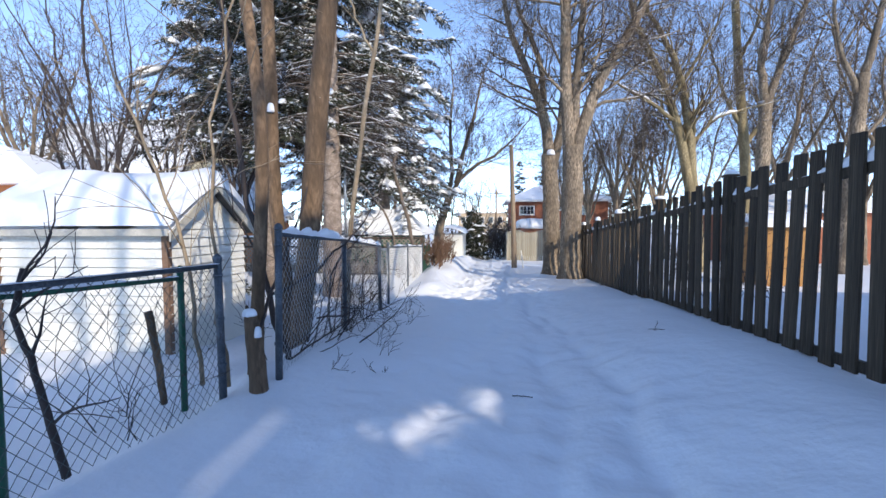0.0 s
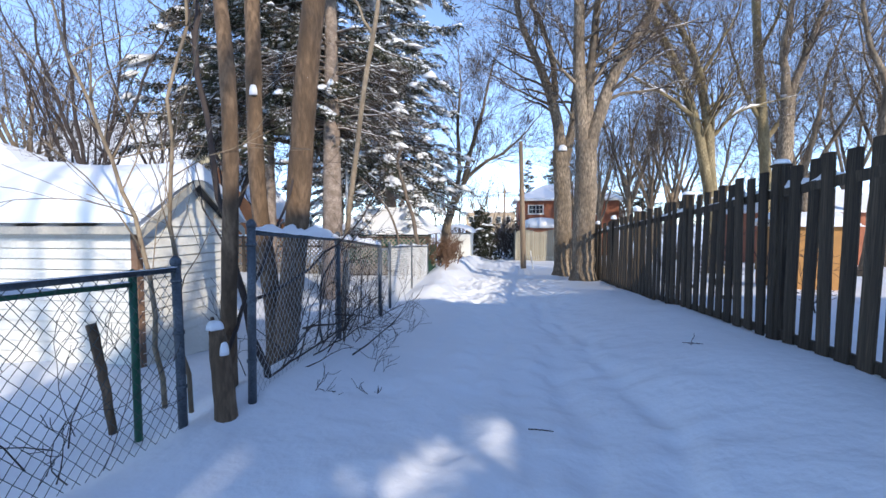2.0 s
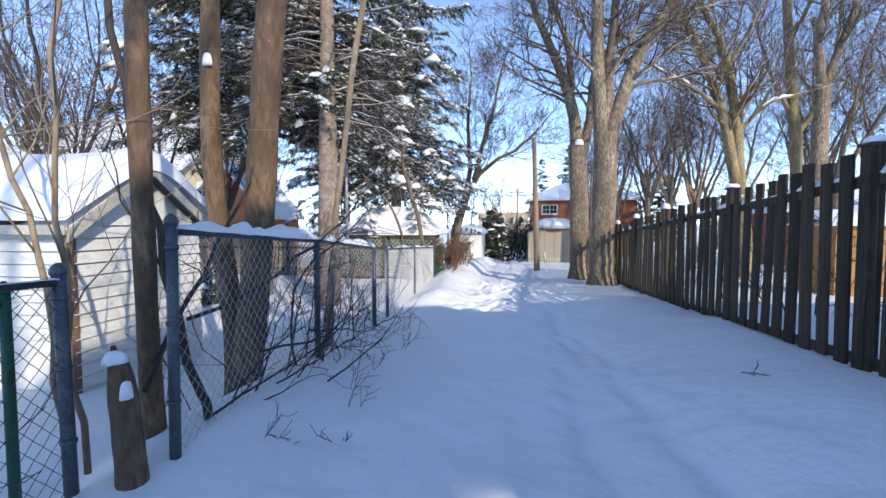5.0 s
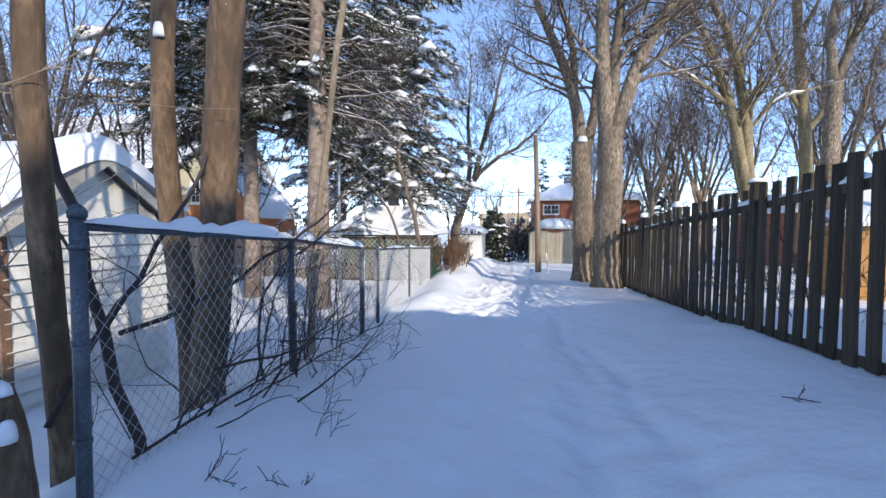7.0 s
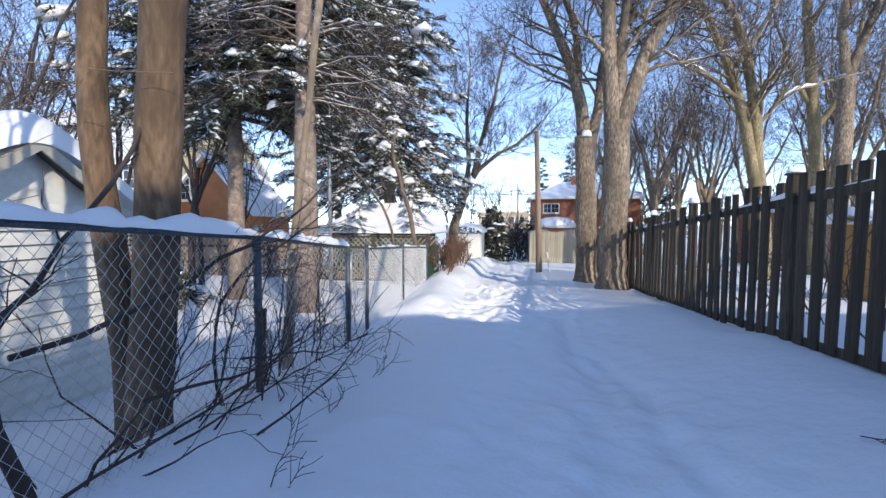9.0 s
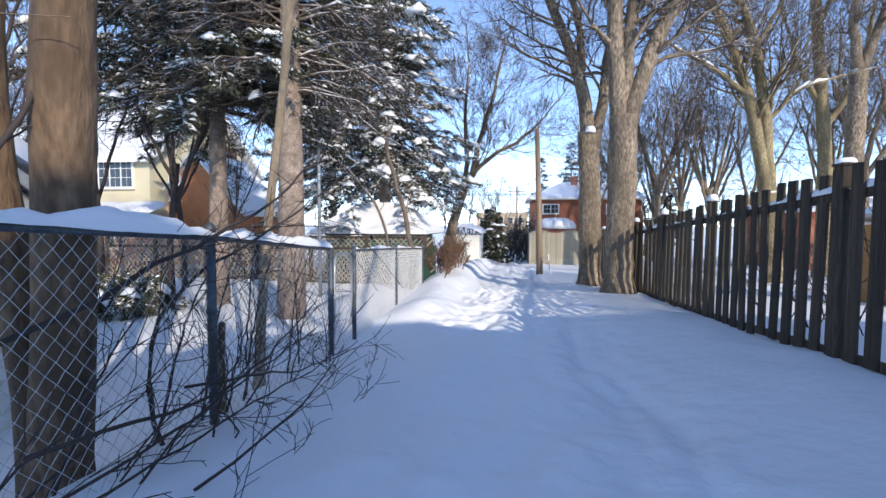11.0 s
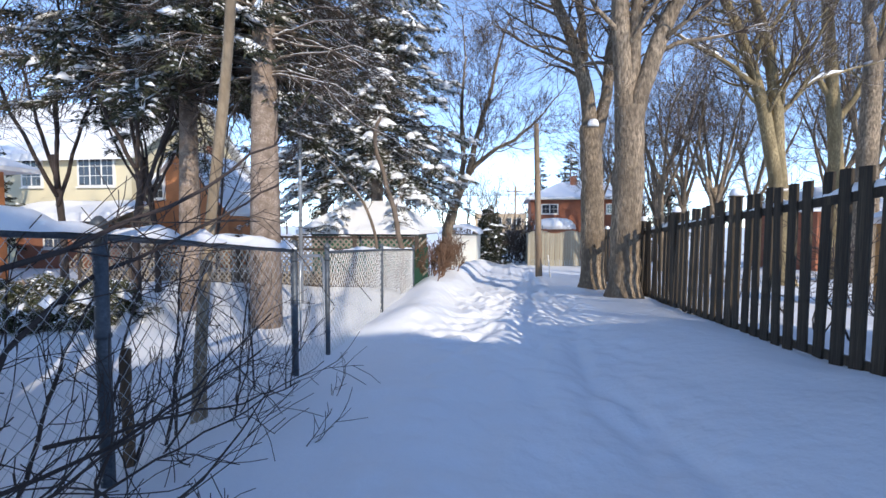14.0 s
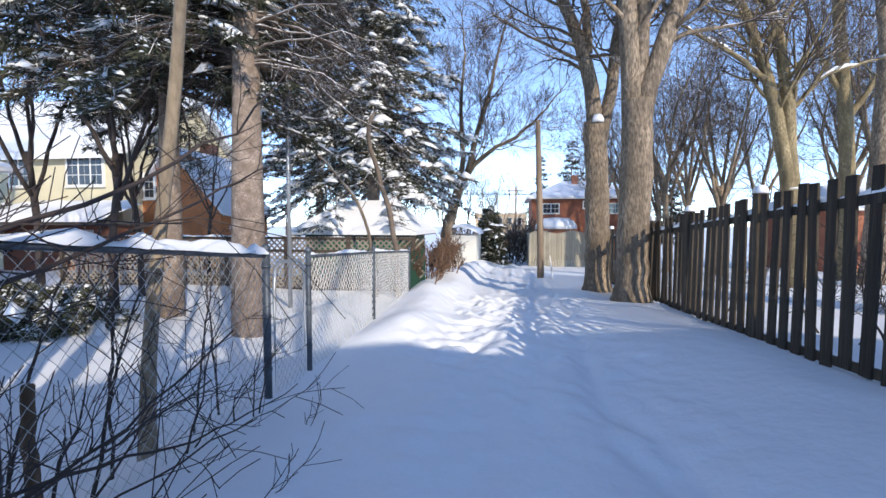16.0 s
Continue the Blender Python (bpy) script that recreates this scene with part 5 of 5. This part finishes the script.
roof_snow("porch_snow", -21.1, -15.5, 20.1, 22.28, lambda x, yy: 1.47 + (yy - 20.1) * 0.35, 0.22, ch, 12, 24, 14)
box("porch_wall", -20.8, -15.8, 21.0, 22.3, -1.5, 1.34, BRICK_DARK, ch)
for px in (-17.0, -18.9):
    window(ch, px, 20.98, 0.75, 0.9, 0.7, 2, 2, "y", 2)

rg = thing("brick_house", (0, 0, 0), "orange brick house with a steep snowy gable", "house")
gable_wall("wall", -17.2, -12.6, 23.4, 27.2, -1.5, 1.9, 4.75, BRICK_ORANGE, rg, "y")
prism("roof", -17.2, -12.6, 23.4, 27.2, 1.75, 4.7, SNOW_CAP, rg, "y", 0.28, 0.14, "steep gable roof under snow")
window(rg, -16.0, 23.38, 3.1, 0.5, 1.05, 2, 3, "y", 1)
box("chimney", -15.6, -15.0, 26.2, 26.8, 3.5, 5.4, BRICK_DARK, rg)

# low house behind the shed
lh = thing("brick_house", (0, 0, 0), "low orange brick house with deep snow on its eaves", "house")
box("wall", -24, -14.3, 13.2, 15.6, -1, 2.85, BRICK_ORANGE, lh)
hip("roof", -24, -14.3, 13.2, 15.6, 2.95, 4.3, SNOW_CAP, lh, 0.6, 0.4, "hip roof under thick snow")

# pyramid-roofed garage behind the lattice fence
g2 = thing("garage", (0, 0, 0), "small green garage with a snow-covered hip roof", "garage")
box("wall", -6.4, -3.2, 18.5, 21.5, -0.8, 1.08, GREEN, g2)
box("eaves_board", -6.75, -2.85, 18.15, 21.85, 1.05, 1.16, BLACK, g2)
hip("roof", -6.4, -3.2, 18.5, 21.5, 1.2, 2.2, SNOW_CAP, g2, 0.38, 0.45, "hip roof under a blanket of snow")

# white hut by the lane and the beige building at the end of it
wh = thing("garage", (0, 0, 0), "small white garage with an arched cap of snow", "garage")
box("wall", -4.2, -2.1, 32, 36, -1.4, 0.75, SIDING, wh)
roof_snow("roof_snow", -4.4, -1.9, 31.8, 36.2, lambda x, yy: 0.78 + 0.45 * (1 - ((x + 3.15) / 1.3) ** 2), 0.2, wh, 17, 16, 12)
bg = thing("apartment_building", (0, 0, 0), "pale beige apartment building at the end of the lane", "building")
box("wall", -9, 3.8, 120, 132, -4, 4.2, BEIGE, bg)
for i in range(5):
    for k in range(2):
        window(bg, -7.6 + 2.4 * i, 119.97, -0.6 + 3.0 * k, 1.1, 1.5, 1, 2, "y", 1)
box("cornice", -9.2, 4.0, 119.7, 120.2, 4.2, 4.6, WHITE_PAINT, bg)

# unseen tall house, added so its shade lies over the first stretch of the lane
sh = thing("tall_house", (0, 0, 0), "unseen tall plain brick house added to shade the lane", "house")
box("wall", 8.0, 18.0, -25.0, 2.0, -0.5, 5.5, BRICK_DARK, sh)


# top line shaped to fit the shade edge on trunks and snow
def shade_top(y):
    return float(np.interp(y, [-25, -9.6, -8.2, -7.0, -5.0, -1.3, 0.3], [9.2, 9.3, 9.35, 8.9, 8.3, 6.75, 5.65]))


# thin made-up gable screen, slotted to throw sun patches: (y0, y1): (bottom, top) of each
SLOTS = {(-10.6, -9.4): ((7.17, 7.235),), (-8.75, -8.55): ((6.57, 6.67),), (-8.5, -8.2): ((6.34, 6.5),), (-8.2, -7.9): ((6.25, 6.44),), (-7.9, -7.55): ((6.18, 6.35),), (-7.55, -7.3): ((6.1, 6.25),),
         (-7.2, -6.95): ((5.93, 6.08),), (-6.95, -6.6): ((5.9, 6.07),), (-6.6, -6.42): ((5.88, 5.99),)}
edges = sorted({-25.0, -15.0, -9.0, -8.2, -7.0, -5.0, -1.3, 0.3, *(e for k in SLOTS for e in k)})
for y0, y1 in zip(edges, edges[1:]):
    holes = next((v for k, v in SLOTS.items() if k[0] <= y0 < k[1]), ())
    z = 5.5
    for lo, hi in (*holes, (None, None)):
        bm = bm_box(bmesh.new(), 8.0, 8.05, y0, y1, z, z + 1)
        for v in bm.verts:
            if v.co.z > z + 0.5:
                v.co.z = lo if lo else shade_top(v.co.y)
        part("gable_wall", bm, BRICK_DARK, sh)
        z = hi

# hut behind the picket fence
ht = thing("garden_hut", (0, 0, 0), "orange-brown wooden garden hut under snow", "hut")
box("wall", 7.7, 9.2, 14, 15.6, -0.5, 1.42, material("orange_wood", (0.4, 0.2, 0.06), 0.8, vary=0.25), ht)
roof_snow("roof_snow", 7.5, 9.4, 13.8, 15.8, lambda x, yy: 1.42 + 0.25 * (1 - abs(yy - 14.8)), 0.18, ht, 22, 14, 14)
rh = thing("brick_house", (0, 0, 0), "low red brick house behind the picket fence", "house")
box("wall", 17, 27, 33, 41, -2, 2.2, BRICK, rh)
hip("roof", 17, 27, 33, 41, 2.3, 3.9, SNOW_CAP, rh, 0.5, 0.5, "hip roof under snow")

# ---- pale fence across, lattice fence, pole ----
pf = thing("board_fence", (0, 0, 0), "pale weathered board fence with scalloped panels", "fence")
bd = bm_box(bmesh.new(), -0.075, 0.075, -0.012, 0.012, 0, 1)
bd_me = bpy.data.meshes.new("board")
bd.to_mesh(bd_me)
bd.free()
bd_me.materials.append(PALE_WOOD)
for i in range(26):
    x = 1.3 + i * 0.165
    ob = new("board", bd_me)
    ob.parent = pf
    ob.matrix_basis = pose(x, 35.6 + (0.03 if i % 2 else 0), gz(x, 35.6) - 0.05) @ Matrix.Diagonal((1, 1, 2.3 + 0.1 * math.sin(i * 0.5), 1))
for i in range(40):
    yy = 35.8 + i * 0.5
    ob = new("board", bd_me)
    ob.parent = pf
    ob.matrix_basis = pose(1.15, yy, gz(1.15, yy) - 0.05, 0, 0, 90) @ Matrix.Diagonal((3.2, 1, 2.3, 1))
box("post", 1.1, 1.25, 35.5, 35.65, -1.6, 0.8, PALE_WOOD, pf)

lf = thing("lattice_fence", (0, 0, 0), "grey-brown lattice fence with snow along its top", "fence")
LY, LX0, LX1 = 16.6, -13.0, -2.55
ltop, lbot = 1.02, -0.75
for i in range(int((LX1 - LX0) / 1.74) + 1):
    x = LX0 + i * 1.74
    box("post", x - 0.05, x + 0.05, LY - 0.05, LY + 0.05, lbot, ltop + 0.05, BROWN_WOOD, lf)
for z in (ltop, ltop - 0.34, lbot + 0.4):
    box("rail", LX0, LX1, LY - 0.03, LY + 0.03, z - 0.035, z + 0.035, BROWN_WOOD, lf)
bm = bmesh.new()
n = int((LX1 - LX0) / 0.16)
for i in range(n):
    for sg in (1, -1):
        x = LX0 + 0.05 + i * 0.16
        for zc in (ltop - 0.44, ltop - 1.32):
            m = Matrix.Translation((x, LY + sg * 0.008, zc)) @ Matrix.Rotation(radians(45 * sg), 4, "Y")
            bm_box(bm, -0.022, 0.022, -0.005, 0.005, -0.62, 0.62, 0.0, m)
part("lattice", bm, material("lattice_wood", (0.3, 0.26, 0.21), 0.85, vary=0.3), lf, "diagonal wooden lattice")["kind"] = "stuff"
for i in range(int((LX1 - LX0) / 0.155)):
    x = LX0 + 0.08 + i * 0.155
    box("board", x - 0.07, x + 0.07, LY + 0.035, LY + 0.055, lbot, lbot + 0.75, BROWN_WOOD, lf)
snow_on("snow", [[(LX0, LY, ltop + 0.035), (LX1, LY, ltop + 0.035)]], 0.07, 0.05, 61, lf, 0.4)

up = thing("utility_pole", (0, 0, 0), "slim weathered wooden utility pole", "pole")
tb = Tubes()
tb.add([(1.18, 24.6, -1.1), (1.1, 24.6, 2.0), (0.98, 24.6, 5.68)], [0.15, 0.13, 0.1], 12)
tb.make("shaft", POLE_WOOD, up)
up2 = thing("utility_pole", (0, 0, 0), "distant wooden utility pole with a crossarm", "pole")
tb = Tubes()
tb.add([(0.5, 62, -3.0), (0.5, 62, 6.2)], [0.16, 0.11], 8)
tb.make("shaft", POLE_WOOD, up2)
box("crossarm", -0.5, 1.5, 61.95, 62.05, 5.5, 5.62, POLE_WOOD, up2)
for k, (z0, dx) in enumerate(((5.7, -0.4), (5.7, 1.3), (5.2, 0.5))):
    cable = thing("overhead_cable", (0, 0, 0), "thin black overhead cable across the lane", "cable", "overhead cables")
    tb = Tubes()
    tb.add([(-30 + 60 * u, 62 + dx, z0 - 1.6 * 4 * u * (1 - u) * 0.4 + 0.3 * k) for u in np.linspace(0, 1, 14)], [0.02] * 14, 4)
    tb.make("wire", BLACK, cable)
stake = thing("marker_stake", (0, 0, 0), "thin white marker stake leaning in the snow", "stake")
tb = Tubes()
tb.add([(1.62, 24.0, gz(1.62, 24) - 0.1), (1.5, 24.1, gz(1.5, 24) + 0.95)], [0.03, 0.03], 6)
tb.make("rod", WHITE_PAINT, stake)
mp_ = thing("flag_pole", (0, 0, 0), "thin grey steel pole in the yard", "pole")
tb = Tubes()
tb.add([(-4.62, 14.0, -0.6), (-4.62, 14.0, 5.2)], [0.045, 0.04], 10)
tb.make("shaft", GREY_STEEL, mp_)
gs = thing("green_screen", (0, 0, 0), "dark green windscreen stretched on the fence", "fence screen")
box("cloth", -2.42, -2.4, 15.25, 17.4, -0.2, 0.75, GREEN_MESH, gs)
